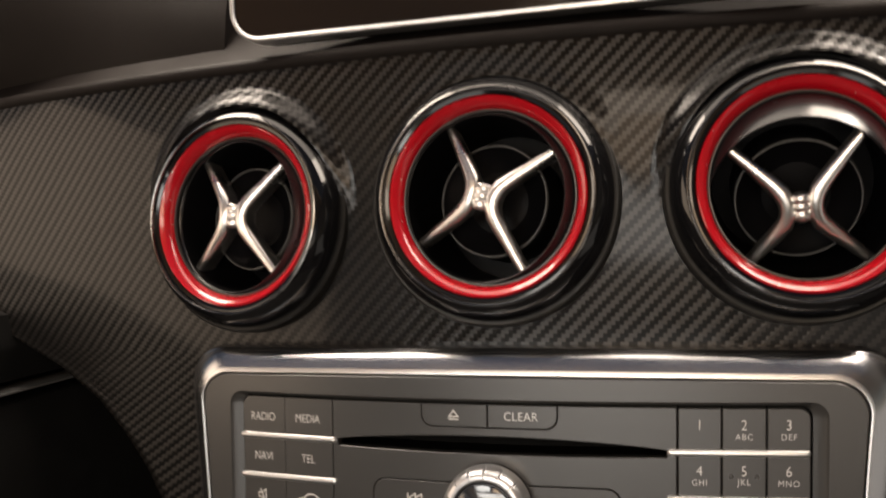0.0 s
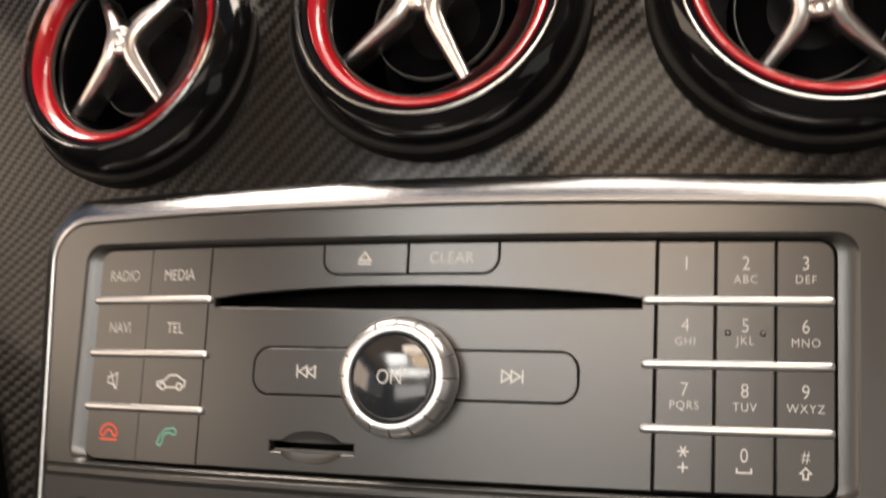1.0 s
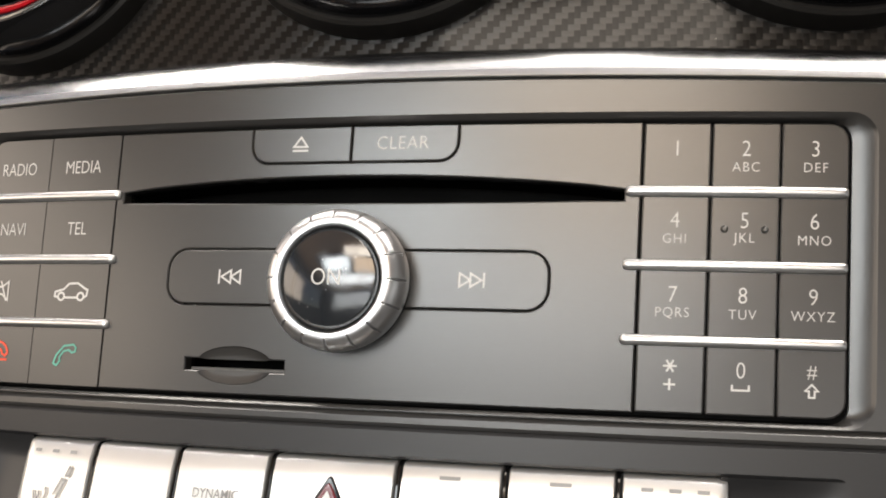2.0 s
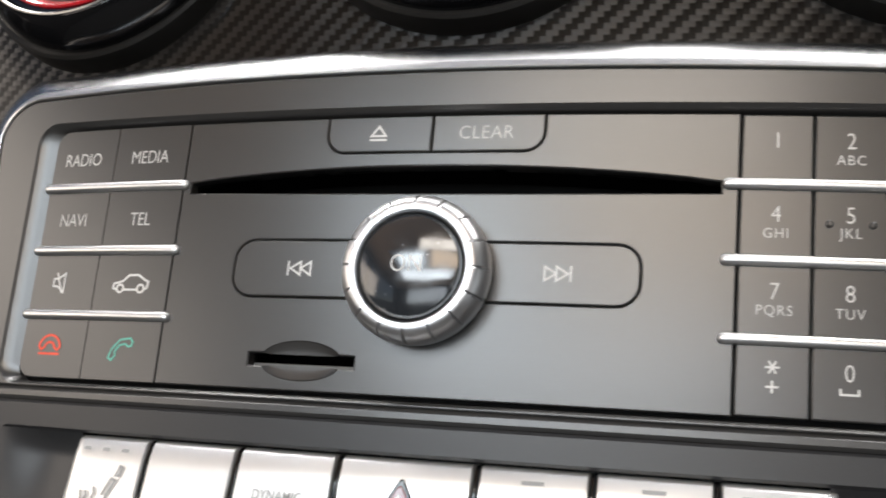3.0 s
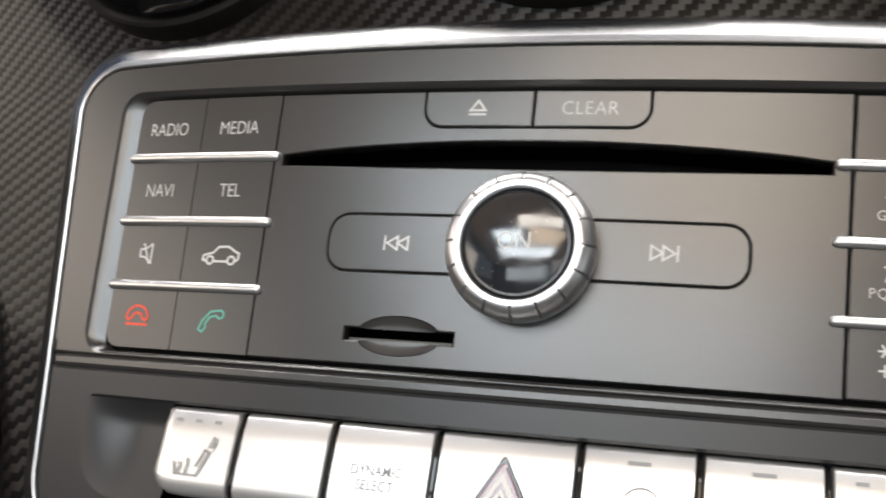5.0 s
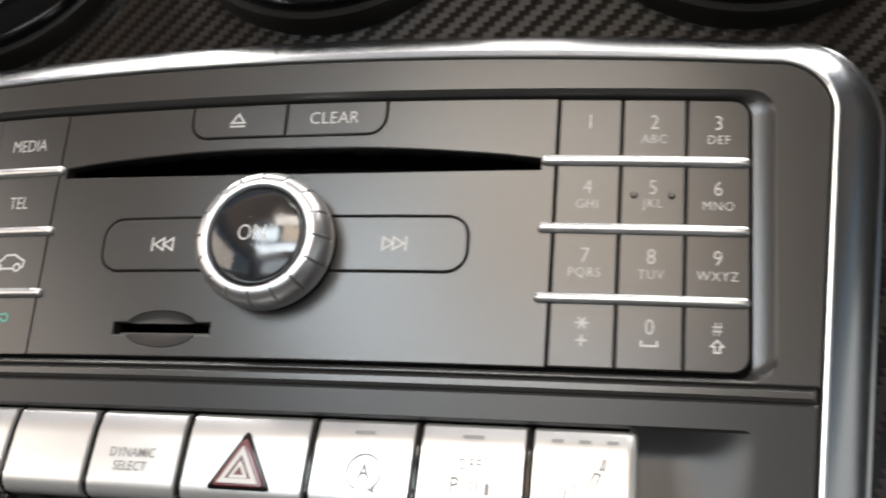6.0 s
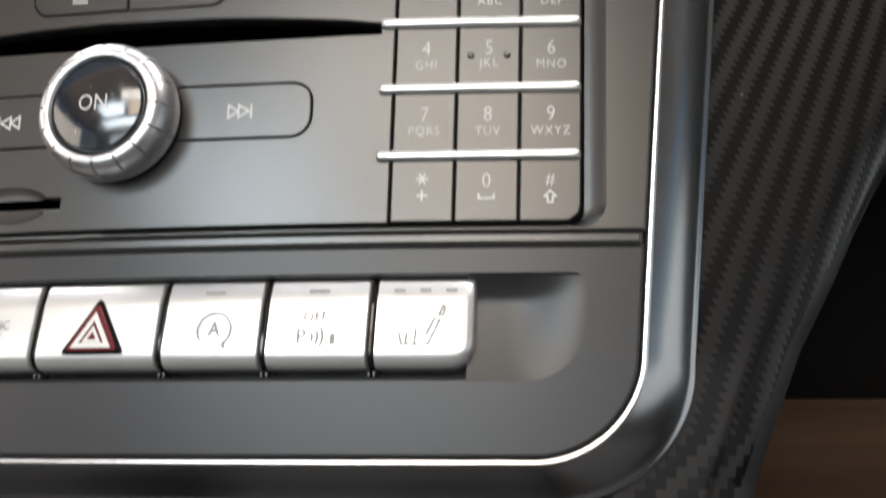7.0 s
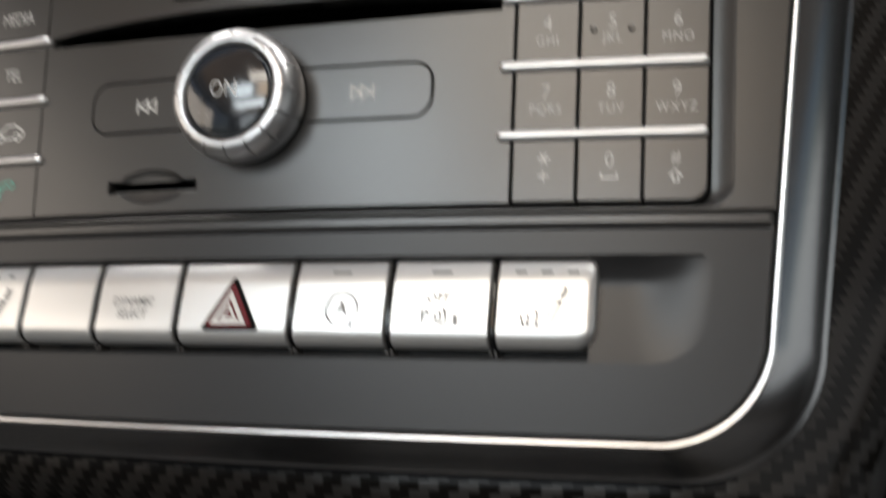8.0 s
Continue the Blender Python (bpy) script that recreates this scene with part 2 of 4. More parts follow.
def seat(bm, step=0.006):
    """Takes a piece drawn flat (x across, y into the panel, z up) onto the bowed face."""
    if step:
        bmesh.ops.dissolve_limit(bm, angle_limit=0.001, verts=bm.verts[:], edges=bm.edges[:])
    xs = [v.co.x for v in bm.verts]
    k = math.ceil(min(xs) / step) if step else 0
    while step and k * step < max(xs):
        bmesh.ops.bisect_plane(bm, geom=bm.verts[:] + bm.edges[:] + bm.faces[:], dist=1e-6, plane_co=(k * step, 0, 0), plane_no=(1, 0, 0))
        k += 1
    if step:
        bmesh.ops.remove_doubles(bm, verts=bm.verts[:], dist=2e-6)
    for v in bm.verts:
        x = v.co.x + 0.0017 + 0.03 * v.co.z
        v.co.x, v.co.y = x, v.co.y + bow(x)
    return bm


def rounded(x0, x1, z0, z1, r=(0, 0, 0, 0), n=6):
    """A rectangle's outline, anticlockwise from its lower left corner; a radius for lower left, lower right, upper right, upper left."""
    out = []
    for (cx, cz, sx, sz, a), q in zip(((x0, z0, 1, 1, 180), (x1, z0, -1, 1, 270), (x1, z1, -1, -1, 0), (x0, z1, 1, -1, 90)), r):
        if q <= 0:
            out.append((cx, cz))
            continue
        for i in range(n + 1):
            t = radians(a + 90 * i / n)
            out.append((cx + sx * q + q * math.cos(t), cz + sz * q + q * math.sin(t)))
    return out


def grown(pts, d):
    """The outline pushed outwards by d (it runs anticlockwise)."""
    out, n = [], len(pts)
    for i in range(n):
        a, b, c = Vector(pts[i - 1]), Vector(pts[i]), Vector(pts[(i + 1) % n])
        p, q = (b - a).normalized(), (c - b).normalized()
        n1, n2 = Vector((p.y, -p.x)), Vector((q.y, -q.x))
        w = n1 + n2
        k = max(0.35, 1 + n1.dot(n2))
        out.append(tuple(b + w * (d / k)))
    return out


def strip(bm, a, b):
    n = len(a)
    for i in range(n):
        bm.faces.new((a[i], a[(i + 1) % n], b[(i + 1) % n], b[i]))


def plate(outer, holes=(), front=0.0, depth=0.004, bevel=0.0004):
    """A flat piece with soft edges and real openings."""
    from mathutils.geometry import tessellate_polygon
    bm = bmesh.new()
    tops = []
    for loop, sign in [(outer, -1)] + [(h, 1) for h in holes]:
        inner = grown(loop, sign * bevel)
        back = [bm.verts.new((x, front + depth, z)) for x, z in loop]
        edge = [bm.verts.new((x, front + bevel, z)) for x, z in loop]
        top = [bm.verts.new((x, front, z)) for x, z in inner]
        strip(bm, back, edge)
        strip(bm, edge, top)
        tops.append(top)
    flat = [v for loop in tops for v in loop]
    for tri in tessellate_polygon([[Vector((v.co.x, v.co.z, 0)) for v in loop] for loop in tops]):
        try:
            bm.faces.new([flat[i] for i in tri])
        except ValueError:
            pass
    return bm


def lathe(profile, n=64, centre=(0, 0), cap=True):
    """Turns (radius, y) pairs about an axis along y."""
    bm = bmesh.new()
    rings = []
    for r, y in profile:
        rings.append([bm.verts.new((centre[0] + r * math.cos(2 * math.pi * i / n), y, centre[1] + r * math.sin(2 * math.pi * i / n))) for i in range(n)])
    for a, b in zip(rings, rings[1:]):
        strip(bm, a, b)
    if cap:
        bm.faces.new(rings[-1])
    return bm


def ribbon(lines, width, y, bm=None):
    """Flat printed strokes along polylines of (x, z)."""
    bm = bm or bmesh.new()
    for pts in lines:
        n = len(pts)
        closed = n > 2 and pts[0] == pts[-1]
        left, right = [], []
        for i in range(n):
            a = Vector(pts[i - 1]) if i else (Vector(pts[-2]) if closed else Vector(pts[0]))
            c = Vector(pts[i + 1]) if i < n - 1 else (Vector(pts[1]) if closed else Vector(pts[-1]))
            b = Vector(pts[i])
            p, q = (b - a), (c - b)
            p = p.normalized() if p.length else q.normalized()
            q = q.normalized() if q.length else p
            n1, n2 = Vector((p.y, -p.x)), Vector((q.y, -q.x))
            w = (n1 + n2) * (width / 2 / max(0.4, 1 + n1.dot(n2)))
            left.append(bm.verts.new((b.x - w.x, y, b.y - w.y)))
            right.append(bm.verts.new((b.x + w.x, y, b.y + w.y)))
        for i in range(n - 1):
            bm.faces.new((left[i], left[i + 1], right[i + 1], right[i]))
    return bm


def lettering(text, size, y, x, z, spacing=1.0, slim=1.0, heavy=0.0):
    """The built-in font as a flat mesh, centred on (x, z)."""
    cu = bpy.data.curves.new("lettering", "FONT")
    cu.body, cu.size, cu.align_x, cu.align_y, cu.space_character = text, size, "CENTER", "CENTER", spacing
    cu.resolution_u = 3
    cu.offset = (heavy - 0.010) * size
    tmp = new("lettering", cu)
    me = bpy.data.meshes.new_from_object(tmp.evaluated_get(bpy.context.evaluated_depsgraph_get()))
    bm = bmesh.new()
    bm.from_mesh(me)
    bpy.data.objects.remove(tmp)
    bpy.data.meshes.remove(me)
    bpy.data.curves.remove(cu)
    zs = [v.co.y for v in bm.verts] or [0]
    mid = (min(zs) + max(zs)) / 2
    for v in bm.verts:
        v.co = Vector((x + v.co.x * slim, y, z + v.co.y - mid))
    return bm


def arc(cx, cz, r, a0, a1, n=10):
    return [(cx + r * math.cos(radians(a0 + (a1 - a0) * i / n)), cz + r * math.sin(radians(a0 + (a1 - a0) * i / n))) for i in range(n + 1)]


def box(x0, x1, y0, y1, z0, z1, bevel=0.0):
    bm = bmesh.new()
    bmesh.ops.create_cube(bm, size=1, matrix=Matrix.Translation(((x0 + x1) / 2, (y0 + y1) / 2, (z0 + z1) / 2)) @ Matrix.Diagonal((x1 - x0, y1 - y0, z1 - z0, 1)))
    if bevel:
        bmesh.ops.bevel(bm, geom=bm.edges[:], offset=bevel, segments=2, affect="EDGES", profile=0.6)
    return bm



# ---------------------------------------------------------------- the cabin round it
HOME = Matrix.Identity(4)


def slab(name, label, material, boxes, category="cabin"):
    bm = bmesh.new()
    for b in boxes:
        q = box(*b)
        me = bpy.data.meshes.new("tmp")
        q.to_mesh(me)
        q.free()
        bm.from_mesh(me)
        bpy.data.meshes.remove(me)
    return thing(name, label, category, kind="structure", m=HOME, bm=bm, material=material)


slab("floor", "grey carpeted cabin floor", FLOORING, [(-0.80, 0.80, -1.95, 0.85, 0.30, 0.34)])
slab("ceiling", "pale fabric roof lining with a glass roof opening", LINING, [
    (-0.80, -0.48, -1.95, -0.25, 1.40, 1.44), (0.42, 0.80, -1.95, -0.25, 1.40, 1.44),
    (-0.48, 0.42, -1.95, -1.42, 1.40, 1.44), (-0.48, 0.42, -0.62, -0.25, 1.40, 1.44)])
slab("wall_left", "dark door trim with a side window opening", DARKROOM, [
    (-0.80, -0.76, -1.95, 0.85, 0.34, 0.98), (-0.80, -0.76, -1.95, 0.85, 1.36, 1.40),
    (-0.80, -0.76, -1.95, -1.70, 0.98, 1.36), (-0.80, -0.76, 0.60, 0.85, 0.98, 1.36), (-0.80, -0.76, -0.70, -0.64, 0.98, 1.36)])
slab("wall_right", "dark door trim beside an open front door", DARKROOM, [
    (0.76, 0.80, -1.95, -0.64, 0.34, 0.98), (0.76, 0.80, -0.64, 0.85, 0.34, 0.48), (0.76, 0.80, 0.56, 0.85, 0.48, 1.02), (0.76, 0.80, -0.64, 0.85, 1.02, 1.40),
    (0.76, 0.80, -1.95, -0.64, 1.36, 1.40), (0.76, 0.80, -1.95, -1.70, 0.98, 1.36), (0.76, 0.80, -0.70, -0.64, 0.98, 1.36)])
slab("wall_rear", "dark rear bulkhead with a window opening", DARKROOM, [(-0.76, 0.76, -1.95, -1.90, 0.34, 0.99), (-0.76, 0.76, -1.95, -1.90, 1.35, 1.40),
    (-0.76, -0.49, -1.95, -1.90, 0.99, 1.35), (0.49, 0.76, -1.95, -1.90, 0.99, 1.35)])
slab("wall_front", "dark bulkhead under the windscreen", DARKROOM, [
    (-0.76, 0.76, 0.80, 0.85, 0.34, 1.04)])

# ---------------------------------------------------------------- carbon dash panel
EDGE = [(-0.140, 0.152), (-0.130, 0.154), (-0.112, 0.158), (-0.097, 0.164), (-0.078, 0.172), (-0.060, 0.182), (-0.046, 0.189), (-0.030, 0.198), (-0.011, 0.212),
        (0.005, 0.226), (0.020, 0.250), (0.033, 0.284), (0.043, 0.34), (0.052, 0.45), (0.060, 0.70), (0.30, 0.70)]
VENTS = [(-0.1135, 0.0918), (0.0004, 0.0950), (0.1165, 0.0945)]


def edge_at(z):
    for (a, p), (b, q) in zip(EDGE, EDGE[1:]):
        if z <= b:
            return p + (q - p) * max(0, z - a) / (b - a)
    return EDGE[-1][1]


def dash_face(x, z, rims=True):
    y = 0.013 + 0.6 * x * x if abs(x) < 0.2 else 0.013 + 0.6 * 0.04 + 0.24 * (abs(x) - 0.2)
    for cx, cz in VENTS if rims else ():
        # the panel swells over the head of each vent
        r = math.hypot(x - cx, z - cz)
        if r < 0.057 and z > cz - 0.01:
            k = min(1, (z - cz + 0.01) / (0.85 * r + 0.01))
            y -= (0.0066 if abs(cx) > 0.05 else 0.0012) * k * k * (3 - 2 * k) * math.cos(math.pi / 2 * max(0, (r - 0.0478) / 0.0092)) ** 2
    if z > 0.118:
        y += 2.4 * (z - 0.118) ** 2
    if z < -0.1185:
        y += 60.0 * (z + 0.1185) ** 2
    return y


def half_row(z, e):
    """One side of the panel at height z, from the middle out to its rolled edge, with the film's length along it."""
    half = []
    near = min(0.9 * (e - 0.148), 0.060)
    for i in range(101):
        x = 0.128 * i / 55 if i < 56 else 0.128 + near * min(1, (i - 55) / 25) + max(0, e - 0.148 - near) * (max(0, i - 80) / 20) ** 1.3
        half.append((x, dash_face(x, z, False)))
    x1, y1 = half[-1]
    for i in range(1, 11):
        a = math.pi / 2 * i / 10
        half.append((x1 + 0.020 * math.sin(a), y1 + 0.034 * (1 - math.cos(a))))
    half += [(x1 + 0.0195, y1 + 0.08), (x1 + 0.018, y1 + 0.30)]
    lens = [0]
    for p, q in zip(half, half[1:]):
        lens.append(lens[-1] + math.dist(p, q))
    return [(x, y, s) for (x, y), s in zip(half, lens)]


def tuck(z):
    """How much further in the edge runs on the driver's side."""
    k = max(0, min(1, (z + 0.100) / 0.060, (0.030 - z) / 0.055))
    return 0.010 * k * k * (3 - 2 * k)


def film_end(z):
    """The column at which the film stops on the passenger's side and the bare moulding shows."""
    return 112 + 104 + max(0, math.floor((z + 0.070) / 0.011))


def build_dash():
    bm, bare, twins = bmesh.new(), bmesh.new(), {}

    def twin(v):
        # the moulding lies a little under the film
        if v not in twins:
            twins[v] = bare.verts.new((v.co.x - 0.0005, v.co.y + 0.0003, v.co.z))
        return twins[v]

    uvs = bm.loops.layers.uv.new("lengths")
    rows, where, up = [], {}, 0.0
    zs = [-0.136 + 0.001 * i for i in range(24)] + [-0.112 + 0.0015 * i for i in range(93)] + [0.027 + 0.0015 * i for i in range(1, 78)] + [0.145 + 0.003 * i for i in range(5)]
    below = zs[0]
    for z in zs:
        line = [(-x, y, -s) for x, y, s in reversed(half_row(z, edge_at(z) - tuck(z))[1:])] + half_row(z, edge_at(z))
        # the film is drawn out towards the foot
        pull = 1 - 0.38 * min(1, max(0, (0.03 - z) / 0.13))
        up += pull * (z - below)
        below = z
        row = []
        for x, y, s in line:
            v = bm.verts.new((x, y, z))
            where[v] = (s * pull, up)
            row.append(v)
        rows.append(row)
    # the lower edge turns under
    last = []
    for v in rows[0]:
        w = bm.verts.new((v.co.x, v.co.y + 0.06, v.co.z - 0.004))
        where[w] = (where[v][0], where[v][1] - 0.06)
        last.append(w)
    rows.insert(0, last)
    for a, b in zip(rows, rows[1:]):
        for i in range(len(a) - 1):
            quad = (a[i], a[i + 1], b[i + 1], b[i])
            if all(abs(v.co.x) < 0.120 and -0.098 < v.co.z < 0.022 for v in quad):
                continue
            if any(math.hypot(v.co.x - cx, v.co.z - cz) < 0.0525 for v in quad for cx, cz in VENTS):
                continue
            if i >= film_end(a[i].co.z) - 1:
                bare.faces.new([twin(v) for v in quad])
            if i >= film_end(a[i].co.z):
                continue
            f = bm.faces.new(quad)
            for lp in f.loops:
                lp[uvs].uv = where[lp.vert]
    loose = [v for v in bm.verts if not v.link_faces]
    bmesh.ops.delete(bm, geom=loose, context="VERTS")
    return bm, up - below, bare


def build_rim(cx, cz, rise):
    """The clean round rim of the panel at a vent."""
    bm = bmesh.new()
    uvs = bm.loops.layers.uv.new("lengths")
    where, prev = {}, None
    for r in [0.0478 + 0.00092 * k for k in range(11)]:
        ring = []
        for i in range(96):
            x, z = cx + r * math.cos(2 * math.pi * i / 96), cz + r * math.sin(2 * math.pi * i / 96)
            n = max(2, int(abs(x) / 0.002))
            pts = [(x * j / n, dash_face(x * j / n, z, False)) for j in range(n + 1)]
            v = bm.verts.new((x, dash_face(x, z) - 0.00006, z))
            where[v] = (math.copysign(sum(math.dist(p, q) for p, q in zip(pts, pts[1:])), x), rise + z)
            ring.append(v)
        if prev:
            for i in range(96):
                f = bm.faces.new((prev[i - 1], prev[i], ring[i], ring[i - 1]))
                for lp in f.loops:
                    lp[uvs].uv = where[lp.vert]
        prev = ring
    return bm


dash = thing("dashboard", "dark carbon-weave film dashboard narrowing into the centre console", "dashboard")
panel, film_rise, moulding = build_dash()
part("weave_panel", panel, WEAVE, dash, angle=60)
part("side_moulding", moulding, SIDE, dash, "bare dark grey moulding beyond the film's edge", angle=60)
for vent_x, vent_z in VENTS:
    part("vent_rim", build_rim(vent_x, vent_z, film_rise), WEAVE, dash, "rim raised over the air vent", angle=60)


def build_pad():
    """The soft upper dash above the carbon panel, rising and running back to the windscreen."""
    bm = bmesh.new()
    prof = [(0.0425, 0.1430), (0.0315, 0.1505), (0.0225, 0.1538), (0.0205, 0.1570), (0.0220, 0.1604), (0.0360, 0.1630), (0.0480, 0.1780), (0.0780, 0.2010), (0.14, 0.225), (0.25, 0.24), (0.45, 0.245), (0.60, 0.24)]
    rows = []
    for i in range(41):
        x = -0.74 + 1.48 * i / 40
        back = dash_face(x, 0.16) - dash_face(0.1, 0.16) if abs(x) > 0.1 else 0.6 * (x * x - 0.01)
        rows.append([bm.verts.new((x, y + back, z - 0.03 * max(0, abs(x) - 0.25))) for y, z in prof])
    for a, b in zip(rows, rows[1:]):
        for j in range(len(prof) - 1):
            bm.faces.new((a[j], b[j], b[j + 1], a[j + 1]))
    return bm


thing("dash_pad", "dark brown soft-touch upper dash pad", "dash pad", bm=build_pad(), material=LEATHER, angle=60)


def build_hood():
    """The cowl over the instruments, left of the display."""
    bm = bmesh.new()
    prof = [(0.075, 0.150), (0.060, 0.158), (0.050, 0.1625), (0.047, 0.170), (0.050, 0.190), (0.060, 0.220), (0.085, 0.252), (0.13, 0.275), (0.22, 0.285), (0.34, 0.27), (0.36, 0.20)]
    rows = []
    for i in range(29):
        t = i / 28
        x = -0.135 - 0.50 * t
        rise = min(1.55, 0.95 + 3.0 * t, 0.55 + 2.2 * (1 - t))
        back = dash_face(x, 0.16) - dash_face(0.135, 0.16)
        out = 0.035 * min(1, max(0, (-x - 0.22) / 0.08))
        rows.append([bm.verts.new((x, y + back - (out if 0.185 < z < 0.24 else 0), 0.1605 + (z - 0.1605) * (rise if z > 0.17 else 1))) for y, z in prof])
    for a, b in zip(rows, rows[1:]):
        for j in range(len(prof) - 1):
            bm.faces.new((a[j], b[j], b[j + 1], a[j + 1]))
    for e in (rows[0], rows[-1]):
        bm.faces.new(e)
    return bm


thing("instrument_hood", "dark brown instrument hood on the upper dash", "instrument hood", bm=build_hood(), material=LEATHER, angle=60)


# ---------------------------------------------------------------- display above the vents
def build_display():
    s = thing("display_screen", "switched-off dark display in a thin silver frame", "screen")
    o = rounded(-0.115, 0.130, 0.1662, 0.300, (0.014,) * 4, 8)
    part("body", plate(grown(o, -0.001), front=0.0215, depth=0.014, bevel=0.002), BLACK, s)
    ring = plate(o, [grown(o, -0.0022)], front=0.018, depth=0.010, bevel=0.0007)
    part("frame", ring, SATIN, s, "thin bright silver frame")
    part("glass", plate(grown(o, -0.0024), front=0.0192, depth=0.004, bevel=0.0003), SCREEN, s, "black display glass")
    part("bracket", box(-0.05, 0.05, 0.034, 0.080, 0.172, 0.24, 0.004), BLACK, s)
    return s


build_display()


# ---------------------------------------------------------------- air vents
def vent(cx, cz, turn, slope, aside=0.0, down=0.0):
    y0 = 0.6 * cx * cx
    # each vent faces a little upwards from the panel
    m = DASH @ pose(cx, y0, cz, 0, 0, math.degrees(slope)) @ pose(0, 0.012, -0.0005, -7, 0, 0) @ pose(0, -0.012, 0) @ Matrix.Scale(1.03, 4)
    v = thing("air_vent", "round air vent with gloss black collar, red ring, silver vanes", "air vent", "round dashboard vents", m=m)
    part("skirt", lathe([(0.0487, 0.034), (0.0487, 0.0130), (0.0484, 0.0112), (0.0476, 0.0104), (0.0462, 0.0106)], 96, cap=False), SKIRT, v, "matt black outer skirt")
    part("collar", lathe([(0.0466, 0.0115), (0.0466, 0.0092), (0.0462, 0.0074), (0.0452, 0.0050), (0.0438, 0.0026), (0.0424, 0.0008), (0.0413, 0.0000), (0.0408, 0.0004)], 96, cap=False), GLOSS, v, "gloss black collar")
    part("chrome_line", lathe([(0.0414, 0.0012), (0.0414, -0.0001), (0.0412, -0.0006), (0.0408, -0.0008), (0.0404, -0.0006), (0.0402, 0.0002), (0.0402, 0.0014)], 96, cap=False), SMOKED, v, "thin smoked chrome line")
    part("inner_collar", lathe([(0.0403, 0.0010), (0.0394, 0.0009), (0.0382, 0.0013), (0.0378, 0.0030)], 96, cap=False), GLOSS, v)
    part("red_ring", lathe([(0.0379, 0.0026), (0.0378, 0.0012), (0.0372, 0.0008), (0.0358, 0.0016), (0.0345, 0.0032), (0.0336, 0.0050), (0.0334, 0.0064)], 96, cap=False), RED, v, "glossy red ring")
    part("lip", lathe([(0.0336, 0.0062), (0.0333, 0.0054), (0.0328, 0.0054), (0.0325, 0.0064)], 96, cap=False), LIP, v, "dark grey inner lip")
    # the swivelling middle, turned towards the driver or down
    swing = pose(0, 0.026, 0, down, 0, -aside) @ pose(0, -0.026, 0)
    ball = [(0.0385 * math.sin(radians(a)), 0.027 - 0.0385 * math.cos(radians(a))) for a in range(96, 56, -3)]
    inner = [
        part("ball", lathe(ball + [(0.0318, 0.0064), (0.0315, 0.0070)], 96, cap=False), BALL, v, "dark satin swivel ball", angle=40),
        part("sleeve", lathe([(0.0315, 0.0070), (0.0312, 0.0078), (0.0308, 0.014), (0.0302, 0.022), (0.0290, 0.040)], 96), SLEEVE, v, "dark swivelling sleeve", angle=40),
        part("core", lathe([(0.0226, 0.0399), (0.0222, 0.0205), (0.0212, 0.0180), (0.0196, 0.0200), (0.0120, 0.0240)], 64), SLEEVE, v),
        part("core_line", lathe([(0.0220, 0.0186), (0.0217, 0.0174), (0.0214, 0.0174), (0.0211, 0.0186)], 64, cap=False), GREYLINE, v, "fine grey circle line")]
    # two bent vanes, back to back against the hub
    up = [(0.0046, 0.0), (0.0049, 0.0030), (0.0062, 0.0060), (0.0090, 0.0093), (0.0138, 0.0144), (0.0182, 0.0191), (0.0221, 0.0231)]
    half = [0.0028, 0.0030, 0.0031, 0.0029, 0.0025, 0.0022, 0.0019]
    deep = [0.0034, 0.0036, 0.0042, 0.0052, 0.0066, 0.0077, 0.0086]
    path = [(x, -z) for x, z in reversed(up[1:])] + up
    half, deep = half[:0:-1] + half, deep[:0:-1] + deep
    for side in (-1, 1):
        bm = bmesh.new()
        rings = []
        for i, (px, pz) in enumerate(path):
            a, c = path[max(0, i - 1)], path[min(len(path) - 1, i + 1)]
            d = Vector((c[0] - a[0], c[1] - a[1])).normalized()
            nx, nz = d.y, -d.x
            w, y = half[i], deep[i]
            ring = []
            for k, dy in ((-0.5, 0.009), (-1, 0.0022), (-0.75, 0.0008), (-0.3, 0.0), (0.3, 0.0), (0.75, 0.0008), (1, 0.0022), (0.5, 0.009)):
                ring.append(bm.verts.new((side * (px + nx * w * k), y + dy, pz + nz * w * k)))
            rings.append(ring)
        for a, b in zip(rings, rings[1:]):
            for j in range(7):
                bm.faces.new((a[j], a[j + 1], b[j + 1], b[j]))
        for e in (rings[0], rings[-1]):
            bm.faces.new(e)
        ob = part("vane", bm, SPOKE, v, "bent satin chrome vane", angle=50)
        ob.matrix_basis = pose(0, 0, 0, 0, -turn, 0)
        inner.append(ob)
    hub = lathe([(0.0026, 0.0066), (0.0032, 0.0060), (0.0032, 0.0038), (0.0029, 0.0035), (0.0032, 0.0032), (0.0032, 0.0010), (0.0029, 0.0007), (0.0032, 0.0004),
                 (0.0032, -0.0018), (0.0028, -0.0030), (0.0016, -0.0036)], 24)
    ob = part("hub", hub, SPOKE, v, "ribbed chrome hub", angle=50)
    ob.matrix_basis = pose(0, 0.0064, 0, 0, -turn, 0) @ pose(0, 0, 0, 90, 0, 0) @ pose(0, -0.0015, 0)
    inner.append(ob)
    for ob in inner:
        ob.matrix_basis = swing @ ob.matrix_basis
    return v


vent(*VENTS[0], -4, -radians(6.5), aside=7)
vent(*VENTS[1], -16, 0.0, aside=7)
vent(*VENTS[2], 4, radians(7.5), aside=6, down=23)


